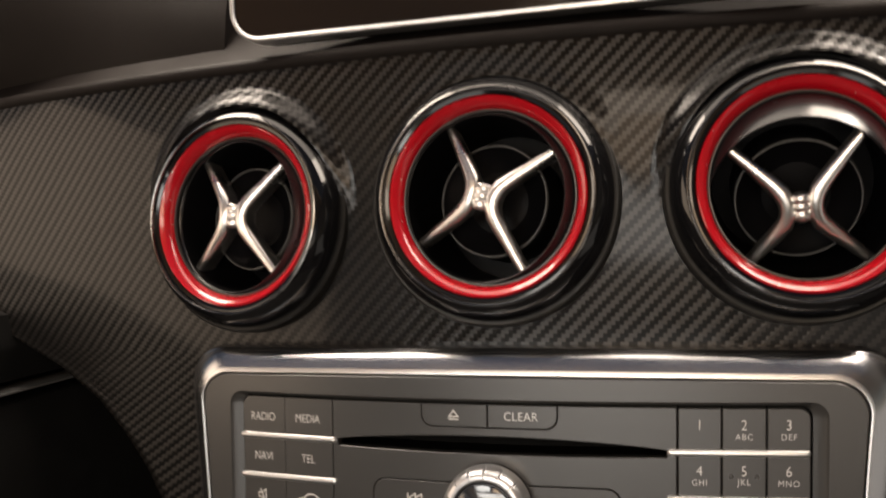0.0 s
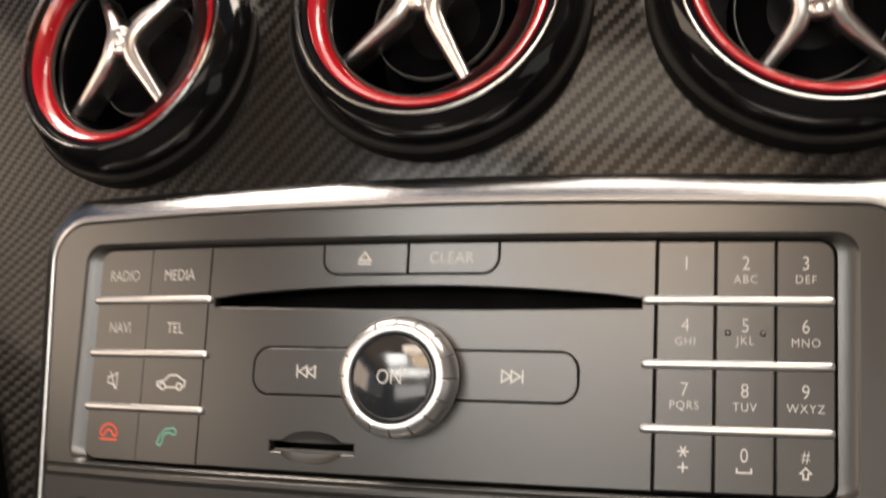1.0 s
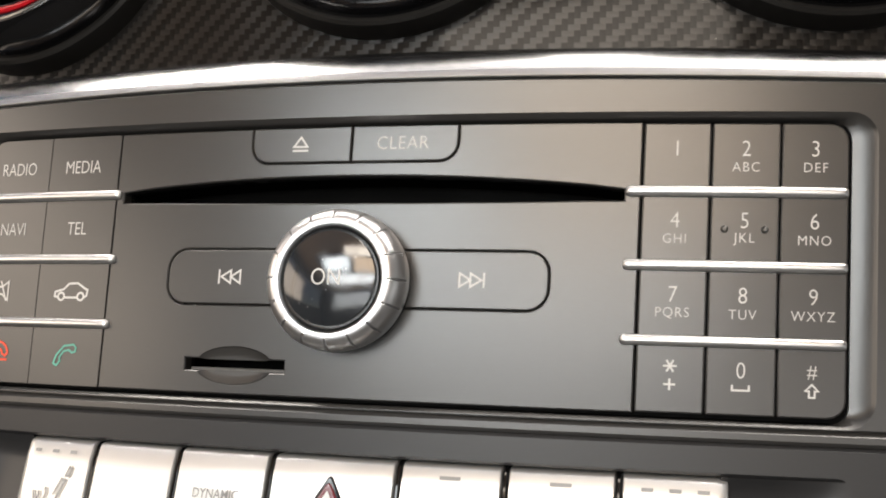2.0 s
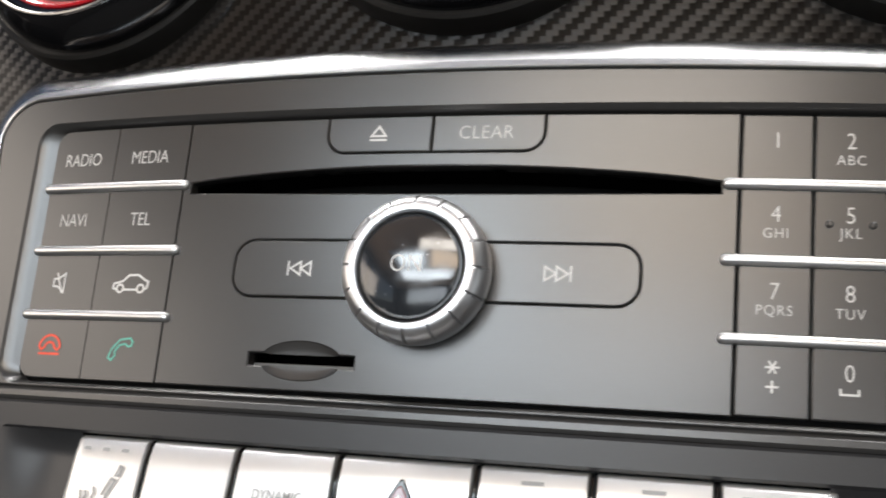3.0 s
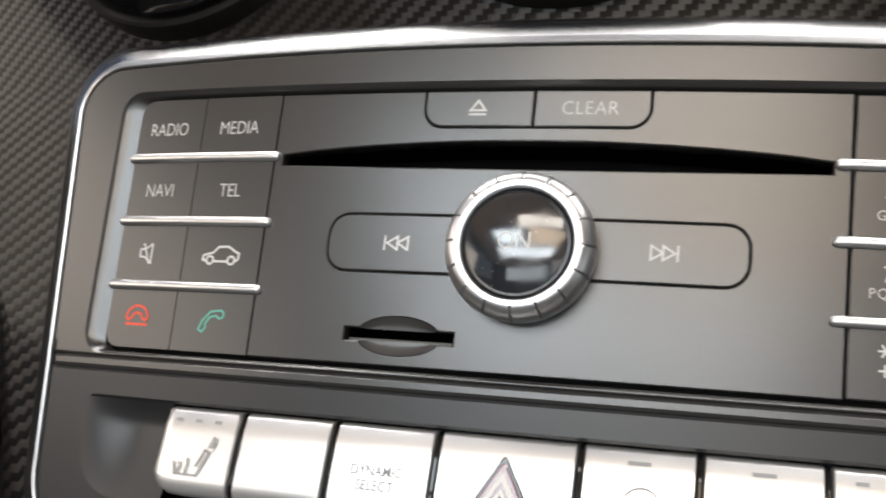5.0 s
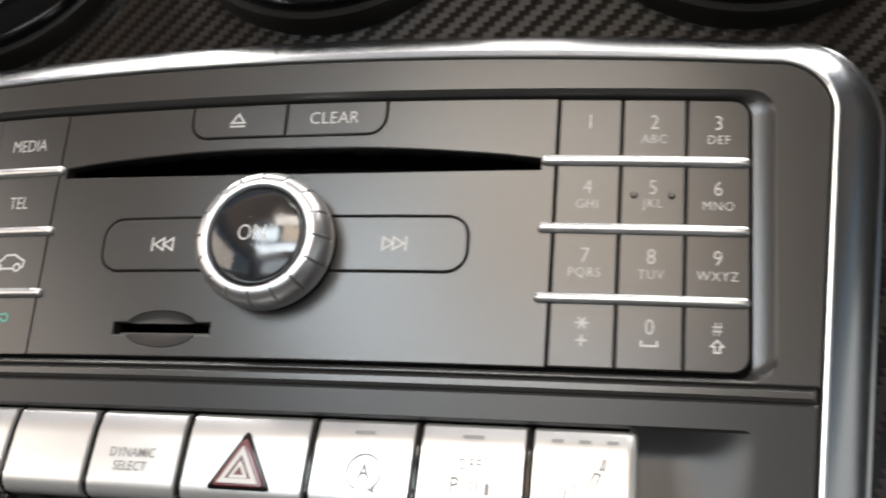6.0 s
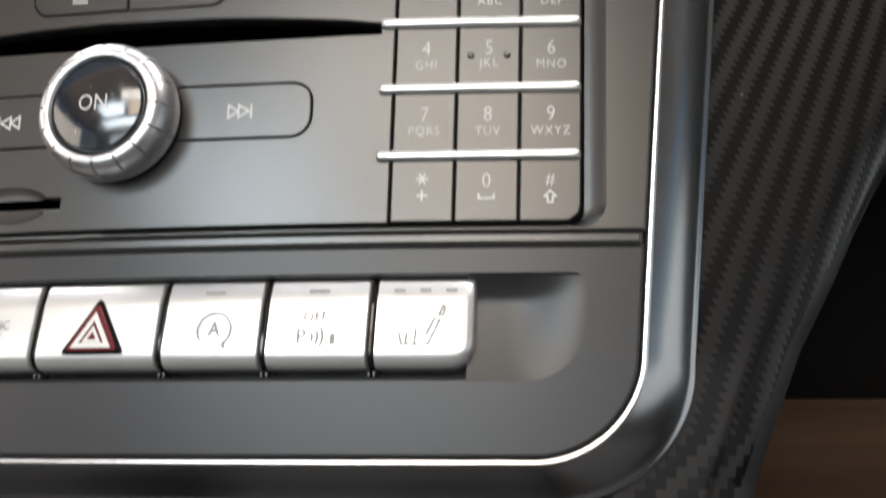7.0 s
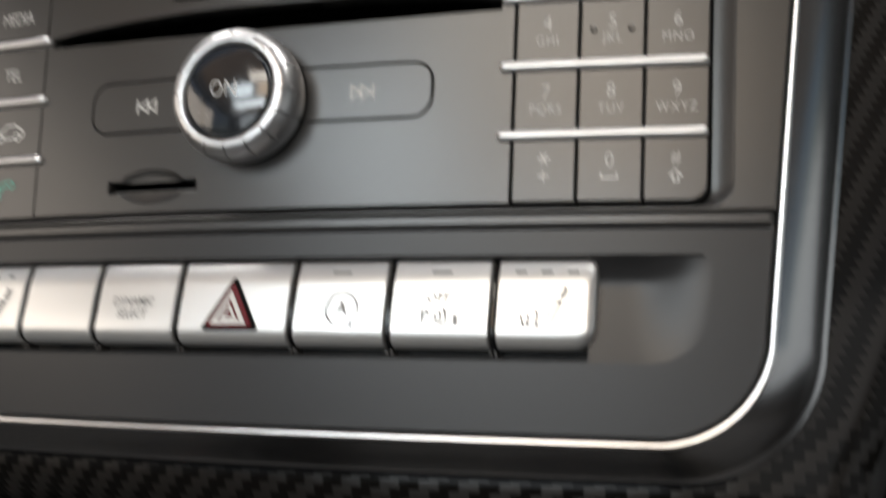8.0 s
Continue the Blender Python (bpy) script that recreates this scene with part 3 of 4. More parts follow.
# ---------------------------------------------------------------- silver surround
def surround(wt, wb, zt, zb, rt, rb, drop=0.0015, n=32, m=24):
    """Outline of the console opening: straight flanks that close in towards the foot, round corners, a slightly arched head."""
    def wide(z):
        return wb + (wt - wb) * (z - zb) / (zt - zb)
    out = []
    for s, z, r, a in ((-1, zb, rb, 180), (1, zb, rb, 270), (1, zt, rt, 0), (-1, zt, rt, 90)):
        w = wide(z)
        cz = z + r if z == zb else z - r
        ring = [(s * (wide(cz) - r) + r * math.cos(radians(a + 90 * i / n)), cz + r * math.sin(radians(a + 90 * i / n))) for i in range(n + 1)]
        out += ring
        nxt = {(-1, zb): (1, zb, rb), (1, zb): (1, zt, rt), (1, zt): (-1, zt, rt), (-1, zt): (-1, zb, rb)}[(s, z)]
        s2, z2, r2 = nxt
        cz2 = z2 + r2 if z2 == zb else z2 - r2
        if z == z2:
            end = (s2 * (wide(cz2) - r2), z2)
        else:
            end = (s2 * wide(cz2), cz2)
        a0 = ring[-1]
        out += [(a0[0] + (end[0] - a0[0]) * i / m, a0[1] + (end[1] - a0[1]) * i / m) for i in range(1, m)]
    top = [(x, z - drop * min(1, (x / 0.115) ** 2) * min(1, max(0, 1 + (z - zt) / 0.030))) for x, z in out]
    return top


INNER = surround(0.1325, 0.1245, 0.0275, -0.1050, 0.013, 0.024)


def ring_loft(rings, n=32, m=24):
    """Joins outlines into a frame; each has its depth along the flanks, over the head and along the foot, eased round the corners."""
    ease = lambda i: (i / n) ** 2 * (3 - 2 * i / n)
    foot_share = [ease(i) for i in range(n + 1)] + [1] * (m - 1) + [ease(n - i) for i in range(n + 1)] + [0] * (2 * (m - 1) + 2 * (n + 1) + m - 1)
    head_share = [0] * (2 * (n + 1) + 2 * (m - 1)) + [ease(i) for i in range(n + 1)] + [1] * (m - 1) + [ease(n - i) for i in range(n + 1)] + [0] * (m - 1)
    bm = bmesh.new()
    loops = []
    for pts, low, high, foot in rings:
        loops.append([bm.verts.new((x, low + (high - low) * h + (foot - low) * f, z)) for (x, z), h, f in zip(pts, head_share, foot_share)])
    for a, b in zip(loops, loops[1:]):
        strip(bm, a, b)
    return seat(bm, 0)


frame_trim = thing("console_surround", "brushed silver trim frame round the radio and switches", "trim frame")
part("bead", ring_loft([
    (surround(0.1322, 0.1242, 0.0272, -0.1047, 0.013, 0.024), 0.0060, 0.0060, 0.0060),
    (surround(0.1325, 0.1245, 0.0275, -0.1050, 0.013, 0.024), -0.0003, -0.0008, -0.0003),
    (surround(0.1329, 0.1249, 0.0279, -0.1054, 0.0135, 0.0245), -0.0012, -0.0014, -0.0012),
    (surround(0.1335, 0.1255, 0.0288, -0.1061, 0.0143, 0.025), -0.0014, -0.0012, -0.0014),
    (surround(0.1341, 0.1261, 0.0297, -0.1067, 0.0148, 0.0256), -0.0008, -0.0008, -0.0006)]), SATIN, frame_trim, "bright polished inner bead", angle=40)
part("flank", ring_loft([
    (surround(0.1341, 0.1261, 0.0297, -0.1067, 0.0148, 0.0256), -0.0008, -0.0008, -0.0006),
    (surround(0.1360, 0.1279, 0.0311, -0.1079, 0.016, 0.027), -0.0001, 0.0000, 0.0008),
    (surround(0.1382, 0.1300, 0.0325, -0.1096, 0.017, 0.028), 0.0011, 0.0009, 0.0029),
    (surround(0.1404, 0.1315, 0.0337, -0.1110, 0.018, 0.029), 0.0028, 0.0018, 0.0047),
    (surround(0.1428, 0.1332, 0.0347, -0.1122, 0.020, 0.030), 0.0051, 0.0027, 0.0063),
    (surround(0.1450, 0.1347, 0.0355, -0.1134, 0.021, 0.031), 0.0078, 0.0037, 0.0078),
    (surround(0.1467, 0.1358, 0.0361, -0.1143, 0.022, 0.032), 0.0104, 0.0048, 0.0089),
    (surround(0.1476, 0.1365, 0.0365, -0.1149, 0.022, 0.032), 0.0120, 0.0056, 0.0096),
    (surround(0.1482, 0.1371, 0.0367, -0.1152, 0.022, 0.032), 0.0122, 0.0059, 0.0098),
    (surround(0.1487, 0.1376, 0.0369, -0.1155, 0.022, 0.032), 0.0126, 0.0065, 0.0101),
    (surround(0.1489, 0.1378, 0.0370, -0.1156, 0.022, 0.032), 0.0134, 0.0074, 0.0110),
    (surround(0.1489, 0.1378, 0.0370, -0.1156, 0.022, 0.032), 0.0450, 0.0450, 0.0450)]), CHROME, frame_trim, "brushed outer slope", angle=45)
part("gasket", ring_loft([
    (surround(0.1484, 0.1373, 0.0367, -0.1152, 0.019, 0.032), 0.0200, 0.0120, 0.0116),
    (surround(0.1485, 0.1374, 0.0368, -0.1166, 0.019, 0.033), 0.0200, 0.0120, 0.0118),
    (surround(0.1485, 0.1374, 0.0368, -0.1168, 0.019, 0.033), 0.0300, 0.0300, 0.0300)]), SLEEVE, frame_trim, "black seal along the foot")


# ---------------------------------------------------------------- head unit
radio = thing("head_unit", "dark grey car radio with number keys, disc slot and rotary knob", "car radio")
LEFT, RIGHT = [-0.1115, -0.0910, -0.0686], [0.0670, 0.0823, 0.0976, 0.1125]
BARS = [0.0, -0.0170, -0.0340]
TOP, FOOT = 0.0163, -0.0503


def key_outline(x0, x1, z0, z1, r=(0, 0, 0, 0), g=0.00022):
    return rounded(x0 + g, x1 - g, z0 + g, z1 - g, tuple(max(0.0004, q) for q in r), 4)


# upper bezel: from the silver frame in to the recess
SPLIT = -0.0522


def clipped(pts, z, keep_above):
    """An outline cut off along a level line."""
    out, n = [], len(pts)
    for i in range(n):
        a, b = pts[i], pts[(i + 1) % n]
        ina, inb = (a[1] > z) == keep_above, (b[1] > z) == keep_above
        if ina:
            out.append(a)
        if ina != inb:
            t = (z - a[1]) / (b[1] - a[1])
            out.append((a[0] + (b[0] - a[0]) * t, z))
    return out


FIELD = grown(INNER, -0.0004)
CHAMFER_IN = rounded(-0.1122, 0.1131, -0.0515, 0.0168, (0.004, 0.004, 0.0045, 0.0045), 6)
WINDOW = rounded(-0.1170, 0.1178, -0.0518, 0.0180, (0.006, 0.006, 0.0055, 0.0055), 6)
part("bezel", seat(plate(clipped(FIELD, SPLIT - 0.0004, True), [WINDOW], front=-0.0014, depth=0.006, bevel=0.0005)), FASCIA, radio, "dark grey bezel")
bm = bmesh.new()
loops = [[bm.verts.new((x, y, z)) for x, z in pts] for pts, y in ((WINDOW, -0.0010), (grown(WINDOW, -0.0004), -0.0006), (CHAMFER_IN, 0.0010), (CHAMFER_IN, 0.0050))]
for a, b in zip(loops, loops[1:]):
    strip(bm, a, b)
part("recess_edge", seat(bm), FASCIA, radio, angle=60)

# face plate with its openings
SLOT = [(-0.0662, -0.0022)] + [(-0.0662 + 0.1294 * i / 16, -0.0029 + 0.0008 * abs(i / 8 - 1) ** 2.2) for i in range(1, 16)] + [(0.0632, -0.0022), (0.0632, 0.0005)] + \
       [(0.0632 - 0.1294 * i / 16, 0.0040 - 0.0033 * abs(i / 8 - 1) ** 2) for i in range(1, 16)] + [(-0.0662, 0.0005)]
KX, KZ = -0.0021, -0.0223
EJECT = rounded(-0.0296, 0.0235, 0.0075, 0.0168, (0.0045, 0.0045, 0, 0), 6)
SKIP = rounded(-0.0504, 0.0467, -0.0281, -0.0145, (0.0050, 0.0050, 0.0050, 0.0050), 6)


def card_hole():
    cx, cz, rx, rz = -0.0300, -0.0433, 0.0102, 0.0045
    z0, z1 = -0.0448, -0.0417
    a1 = math.asin((z1 - cz) / rz)
    a0 = math.asin((z0 - cz) / rz)
    low = [(cx + rx * math.cos(a), cz + rz * math.sin(a)) for a in [math.pi - a0 + (math.pi + 2 * a0) * i / 12 for i in range(13)]]
    high = [(cx + rx * math.cos(a), cz + rz * math.sin(a)) for a in [a1 + (math.pi - 2 * a1) * i / 12 for i in range(13)]]
    return [(-0.0435, z0)] + low + [(-0.0165, z0), (-0.0165, z1)] + high + [(-0.0435, z1)], low, high


HOLE, LOW, HIGH = card_hole()
# the head row of the face plate is open where the two upper buttons sit
face_outline = [(LEFT[2] + 0.0001, FOOT), (RIGHT[0] - 0.0003, FOOT), (RIGHT[0] - 0.0003, TOP)] + \
    [(0.0238, TOP)] + \
    [(x, z) for x, z in reversed(grown(EJECT, 0.0003)) if z < TOP - 0.0002] + [(-0.0299, TOP), (LEFT[2] + 0.0001, TOP)]
part("face_plate", seat(plate(face_outline, [SLOT, grown(SKIP, 0.0003), HOLE], front=0.0, depth=0.005, bevel=0.0003)), FASCIA, radio, "satin dark grey face plate")
# black sheets close the openings and paint the shade of their depth
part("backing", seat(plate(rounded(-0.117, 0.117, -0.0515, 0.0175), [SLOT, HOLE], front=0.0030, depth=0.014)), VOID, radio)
part("disc_slot_shade", seat(plate(grown(SLOT, 0.001), front=0.0160, depth=0.001, bevel=0.0001)), VOID, radio, "black sheet for the shade inside the disc slot")
bm = bmesh.new()
for rim, z in ((LOW, -0.0446), (HIGH, -0.0419)):
    prev = None
    for k in range(7):
        t = k / 6
        ring = [bm.verts.new((x + (-0.0300 - x) * 0.15 * t, 0.0007 * math.sin(t * math.pi / 2), rz + (z - rz) * t)) for x, rz in rim]
        if prev:
            for i in range(len(ring) - 1):
                bm.faces.new((prev[i], prev[i + 1], ring[i + 1], ring[i]))
        prev = ring
part("finger_dish", seat(bm, 0), FASCIA, radio, angle=60)
# black sheet paints the shade deep in the card opening
part("card_slot_shade", seat(plate(rounded(-0.0440, -0.0160, -0.0480, -0.0385), front=0.0160, depth=0.001, bevel=0.0001)), VOID, radio, "black sheet for the shade inside the memory card slot")
part("card_sill", seat(plate(rounded(-0.0428, -0.0172, -0.0448, -0.0440), front=0.0022, depth=0.002, bevel=0.0002)), SILL, radio, "speckled grey card sill")

INK = -0.00012


def legend(key, bm, material=None, label=""):
    part("legend", seat(bm), material or PRINT, key, label)


def key(x0, x1, z0, z1, r=(0, 0, 0, 0), name="key", front=-0.0001, g=0.00022, soft=0.00035):
    return part(name, seat(plate(key_outline(x0, x1, z0, z1, r, g), front=front, depth=0.004, bevel=soft)), KEYCAP, radio)


rows_z = [(BARS[0], TOP), (BARS[1], BARS[0]), (BARS[2], BARS[1]), (FOOT, BARS[2])]
mid = lambda a, b: (a + b) / 2
# left block
words = [["RADIO", "MEDIA"], ["NAVI", "TEL"], [None, None], [None, None]]
left_keys = {}
for r, (z0, z1) in enumerate(rows_z):
    for c in range(2):
        rr = (0.004 if (r, c) == (3, 0) else 0, 0, 0, 0.004 if (r, c) == (0, 0) else 0)
        k = key(LEFT[c], LEFT[c + 1], z0, z1, rr, g=0.00006, soft=0.00012)
        left_keys[r, c] = k
        if words[r][c]:
            legend(k, lettering(words[r][c], 0.0050, INK - 0.0001, mid(LEFT[c], LEFT[c + 1]) - 0.0003, mid(z0, z1) - 0.0002, 0.98, 0.80))
# crossed-out loudspeaker
cx, cz = mid(LEFT[0], LEFT[1]) - 0.001, mid(*rows_z[2])
legend(left_keys[2, 0], ribbon([[(cx - .0022, cz - .0010), (cx - .0022, cz + .0010), (cx - .0008, cz + .0010), (cx + .0013, cz + .0024), (cx + .0013, cz - .0026), (cx - .0008, cz - .0010), (cx - .0022, cz - .0010)],
                                [(cx - .0014, cz + .0026), (cx + .0008, cz - .0028)]], 0.00045, INK - 0.0001))
# car outline
cx = mid(LEFT[1], LEFT[2])
legend(left_keys[2, 1], ribbon([[(cx - .0042, cz - .0016), (cx - .0052, cz - .0014), (cx - .0051, cz - .0002), (cx - .0024, cz + .0005), (cx - .0008, cz + .0020), (cx + .0020, cz + .0021), (cx + .0042, cz + .0008),
                                 (cx + .0052, cz + .0004), (cx + .0050, cz - .0012), (cx + .0042, cz - .0016)],
                                [(cx - .0020, cz - .0017), (cx + .0020, cz - .0017)],
                                arc(cx - .0031, cz - .0014, .0010, 0, 360, 14)[:-1] + [arc(cx - .0031, cz - .0014, .0010, 0, 360, 14)[0]],
                                arc(cx + .0031, cz - .0014, .0010, 0, 360, 14)[:-1] + [arc(cx + .0031, cz - .0014, .0010, 0, 360, 14)[0]]], 0.00055, INK - 0.0001))
# handset down, red
cx, cz = mid(LEFT[0], LEFT[1]) - 0.001, mid(*rows_z[3]) + 0.0002
legend(left_keys[3, 0], ribbon([arc(cx, cz - .0008, .0034, 172, 8, 12) + [(cx + .0026, cz - .0012), (cx + .0016, cz - .0006)] + arc(cx, cz - .0008, .0016, 10, 170, 8) + [(cx - .0026, cz - .0012), arc(cx, cz - .0008, .0034, 172, 8, 12)[0]],
                                [(cx - .0034, cz - .0022), (cx + .0034, cz - .0022)]], 0.0006, INK - 0.0001), REDPRINT, "red hang-up symbol")
# handset up, green
cx = mid(LEFT[1], LEFT[2])
legend(left_keys[3, 1], ribbon([[(cx - .0034, cz - .0026), (cx - .0026, cz - .0004), (cx - .0004, cz + .0020), (cx + .0026, cz + .0024), (cx + .0034, cz + .0016), (cx + .0032, cz + .0006), (cx + .0022, cz + .0003), (cx + .0012, cz + .0010),
                                 (cx - .0004, cz + .0006), (cx - .0016, cz - .0010), (cx - .0014, cz - .0020), (cx - .0024, cz - .0032), (cx - .0034, cz - .0026)]], 0.0005, INK - 0.0001), GREENPRINT, "green call symbol")
# number block
pad = [[("1", ""), ("2", "ABC"), ("3", "DEF")], [("4", "GHI"), ("5", "JKL"), ("6", "MNO")], [("7", "PQRS"), ("8", "TUV"), ("9", "WXYZ")], [("*", "+"), ("0", ""), ("#", "")]]
for r, (z0, z1) in enumerate(rows_z):
    for c in range(3):
        rr = (0, 0.004 if (r, c) == (3, 2) else 0, 0.004 if (r, c) == (0, 2) else 0, 0)
        k = key(RIGHT[c], RIGHT[c + 1], z0, z1, rr, "number_key")
        cx, cz = mid(RIGHT[c], RIGHT[c + 1]), mid(z0, z1)
        big, small = pad[r][c]
        if big == "*":
            legend(k, ribbon([[(cx - .0015, cz + .0025), (cx + .0015, cz + .0025)], [(cx - .00075, cz + .0038), (cx + .00075, cz + .0012)], [(cx + .00075, cz + .0038), (cx - .00075, cz + .0012)]], 0.00042, INK - 0.0001))
            legend(k, ribbon([[(cx - .0013, cz - .0016), (cx + .0013, cz - .0016)], [(cx, cz - .0003), (cx, cz - .0029)]], 0.00045, INK - 0.0001))
            continue
        legend(k, lettering(big, 0.0053 if big != "#" else 0.0045, INK - 0.0001, cx, cz + 0.0020, 1.0, 0.85))
        if small:
            legend(k, lettering(small, 0.0032, INK - 0.0001, cx, cz - 0.0023, 1.15, 0.92), PALE)
        if big == "0":
            legend(k, ribbon([[(cx - .0018, cz - .0012), (cx - .0018, cz - .0024), (cx + .0018, cz - .0024), (cx + .0018, cz - .0012)]], 0.00045, INK - 0.0001))
        if big == "#":
            legend(k, ribbon([[(cx - .0006, cz - .0034), (cx - .0006, cz - .0020), (cx - .0014, cz - .0020), (cx, cz - .0006), (cx + .0014, cz - .0020), (cx + .0006, cz - .0020), (cx + .0006, cz - .0034), (cx - .0006, cz - .0034)]], 0.0004, INK - 0.0001))
        if big == "5":
            for s in (-1, 1):
                part("finger_dot", seat(lathe([(0.0009, 0.0), (0.0008, -0.0006), (0.0004, -0.0009)], 14, (cx + s * 0.0044, cz + 0.0000)), 0), KEYCAP, k)
# silver strips
for z in BARS:
    for x0, x1 in ((-0.1127, -0.0667), (0.0633, 0.1123)):
        bm = bmesh.new()
        rings = []
        ends = (0.0, 0.0002, 0.0005, 0.0010, 0.0016)
        xs = [x0 + d for d in ends] + [x0 + (x1 - x0) * i / 12 for i in range(1, 12)] + [x1 - d for d in reversed(ends)]
        for x in xs:
            e = math.sqrt(1 - (1 - min(1, min(x - x0, x1 - x) / 0.0014)) ** 2)
            h = 0.00125 * (0.35 + 0.65 * e)
            y = -0.0002 - 0.0014 * e
            rings.append([bm.verts.new(p) for p in ((x, 0.002, z - h), (x, y * 0.45, z - h), (x, y * 0.85, z - h * 0.7), (x, y, z - h * 0.2), (x, y, z + h * 0.2), (x, y * 0.85, z + h * 0.7), (x, y * 0.45, z + h), (x, 0.002, z + h))])
        for a, b in zip(rings, rings[1:]):
            for j in range(7):
                bm.faces.new((a[j], a[j + 1], b[j + 1], b[j]))
        bm.faces.new(rings[0])
        bm.faces.new(rings[-1])
        part("strip", seat(bm, 0), SATIN, radio, "thin satin silver strip", angle=40)
# eject and clear
k = part("eject_key", seat(plate(
         [(-0.0296 + 0.0045, 0.0075), (-0.0034, 0.0075), (-0.0034, TOP)] + [(-0.0296, TOP)] + arc(-0.0251, 0.0120, 0.0045, 180, 270, 6)[:-1], front=-0.0001, depth=0.004, bevel=0.0003)), KEYCAP, radio)
cx, cz = -0.0166, 0.0118
legend(k, ribbon([[(cx - .0018, cz - .0004), (cx + .0018, cz - .0004), (cx, cz + .0020), (cx - .0018, cz - .0004)], [(cx - .0021, cz - .0014), (cx + .0021, cz - .0014)]], 0.0005, INK - 0.0001))
k = part("clear_key", seat(plate([(-0.0030, 0.0075)] + arc(0.0190, 0.0120, 0.0045, 270, 360, 6) + [(0.0235, TOP), (-0.0030, TOP)], front=-0.0001, depth=0.004, bevel=0.0003)), KEYCAP, radio)
legend(k, lettering("CLEAR", 0.0047, INK - 0.0001, 0.0098, 0.0120, 1.05, 0.92))
# skip keys
for s, name in ((-1, "back_key"), (1, "forward_key")):
    o = [(-0.0454, -0.0281), (KX, -0.0281), (KX, -0.0145)] + arc(-0.0454, -0.0195, 0.005, 90, 180, 6) + arc(-0.0454, -0.0231, 0.005, 180, 270, 6)[:-1] if s < 0 else \
        [(KX + 0.0003, -0.0281)] + arc(0.0417, -0.0231, 0.005, 270, 360, 6) + arc(0.0417, -0.0195, 0.005, 0, 90, 6) + [(KX + 0.0003, -0.0145)]
    k = part(name, seat(plate(o, front=-0.0001, depth=0.004, bevel=0.0003)), KEYCAP, radio)
    cx, cz = KX + s * 0.0306, -0.0213
    tri = lambda a: [(cx + s * (a - .0014), cz - .0016), (cx + s * (a - .0014), cz + .0016), (cx + s * (a + .0012), cz), (cx + s * (a - .0014), cz - .0016)]
    legend(k, ribbon([tri(-0.0012), tri(0.0014), [(cx + s * .0032, cz - .0018), (cx + s * .0032, cz + .0018)]], 0.00045, INK - 0.0001))
# rotary knob
knob = part("knob", seat(lathe([(0.0162, 0.0004), (0.0162, -0.0010), (0.0158, -0.002)], 64, (KX, KZ), cap=False), 0), BLACK, radio, "rotary knob")
N = 288
prof = [(0.0150, 0.0), (0.0160, -0.0012), (0.0167, -0.0030), (0.0169, -0.0060), (0.0167, -0.0082), (0.0160, -0.0102), (0.0150, -0.0115), (0.0138, -0.0121), (0.0127, -0.0119), (0.0120, -0.0110), (0.0119, -0.0080)]
bm = bmesh.new()
rings = []
for j, (r, y) in enumerate(prof):
    ring = []
    for i in range(N):
        a = 2 * math.pi * i / N
        q = r - (0.0008 if (i % 18) < 1 and 4 <= j <= 6 else 0)
        ring.append(bm.verts.new((KX + q * math.cos(a), y + (0.0006 if (i % 18) < 1 and 4 <= j <= 6 else 0), KZ + q * math.sin(a))))
    rings.append(ring)
for a, b in zip(rings, rings[1:]):
    strip(bm, a, b)
part("knob_ring", seat(bm, 0), KNURL, knob, "notched satin silver ring", angle=40)
part("knob_cap", seat(lathe([(0.0119, -0.0095), (0.0117, -0.0112), (0.0110, -0.0119), (0.0090, -0.0125), (0.0060, -0.0130), (0.0030, -0.0133), (0.0008, -0.0134)], 64, (KX, KZ)), 0), CAP, knob, "domed black glass cap")
bm = lettering("ON", 0.0056, 0, KX - 0.0002, KZ + 0.0002, 1.0, 0.85)
for v in bm.verts:
    d2 = (v.co.x - KX) ** 2 + (v.co.z - KZ) ** 2
    v.co.y = -0.0134 + 0.0009 * d2 / 0.0090 ** 2 - 0.00012
part("knob_legend", seat(bm, 0), PRINT, knob)

# ---------------------------------------------------------------- switch panel under the radio
switches = thing("switch_panel", "dark grey console panel with a row of silver switches", "switch panel")
part("groove", seat(plate(clipped(clipped(FIELD, -0.0580, True), -0.0515, False), front=0.0012, depth=0.003)), BLACK, switches)
part("ridge", seat(plate(clipped(clipped(grown(FIELD, -0.0006), -0.0560, True), -0.0528, False), front=-0.0014, depth=0.004, bevel=0.0009)), FASCIA, switches, "raised moulding line")
OPEN = rounded(-0.1125, 0.1125, -0.0868, -0.0633, (0.013, 0.013, 0.002, 0.002), 8)
part("panel", seat(plate(clipped(FIELD, -0.0562, False), [OPEN], front=-0.0012, depth=0.006, bevel=0.0007)), MATT, switches, "soft dark grey panel")
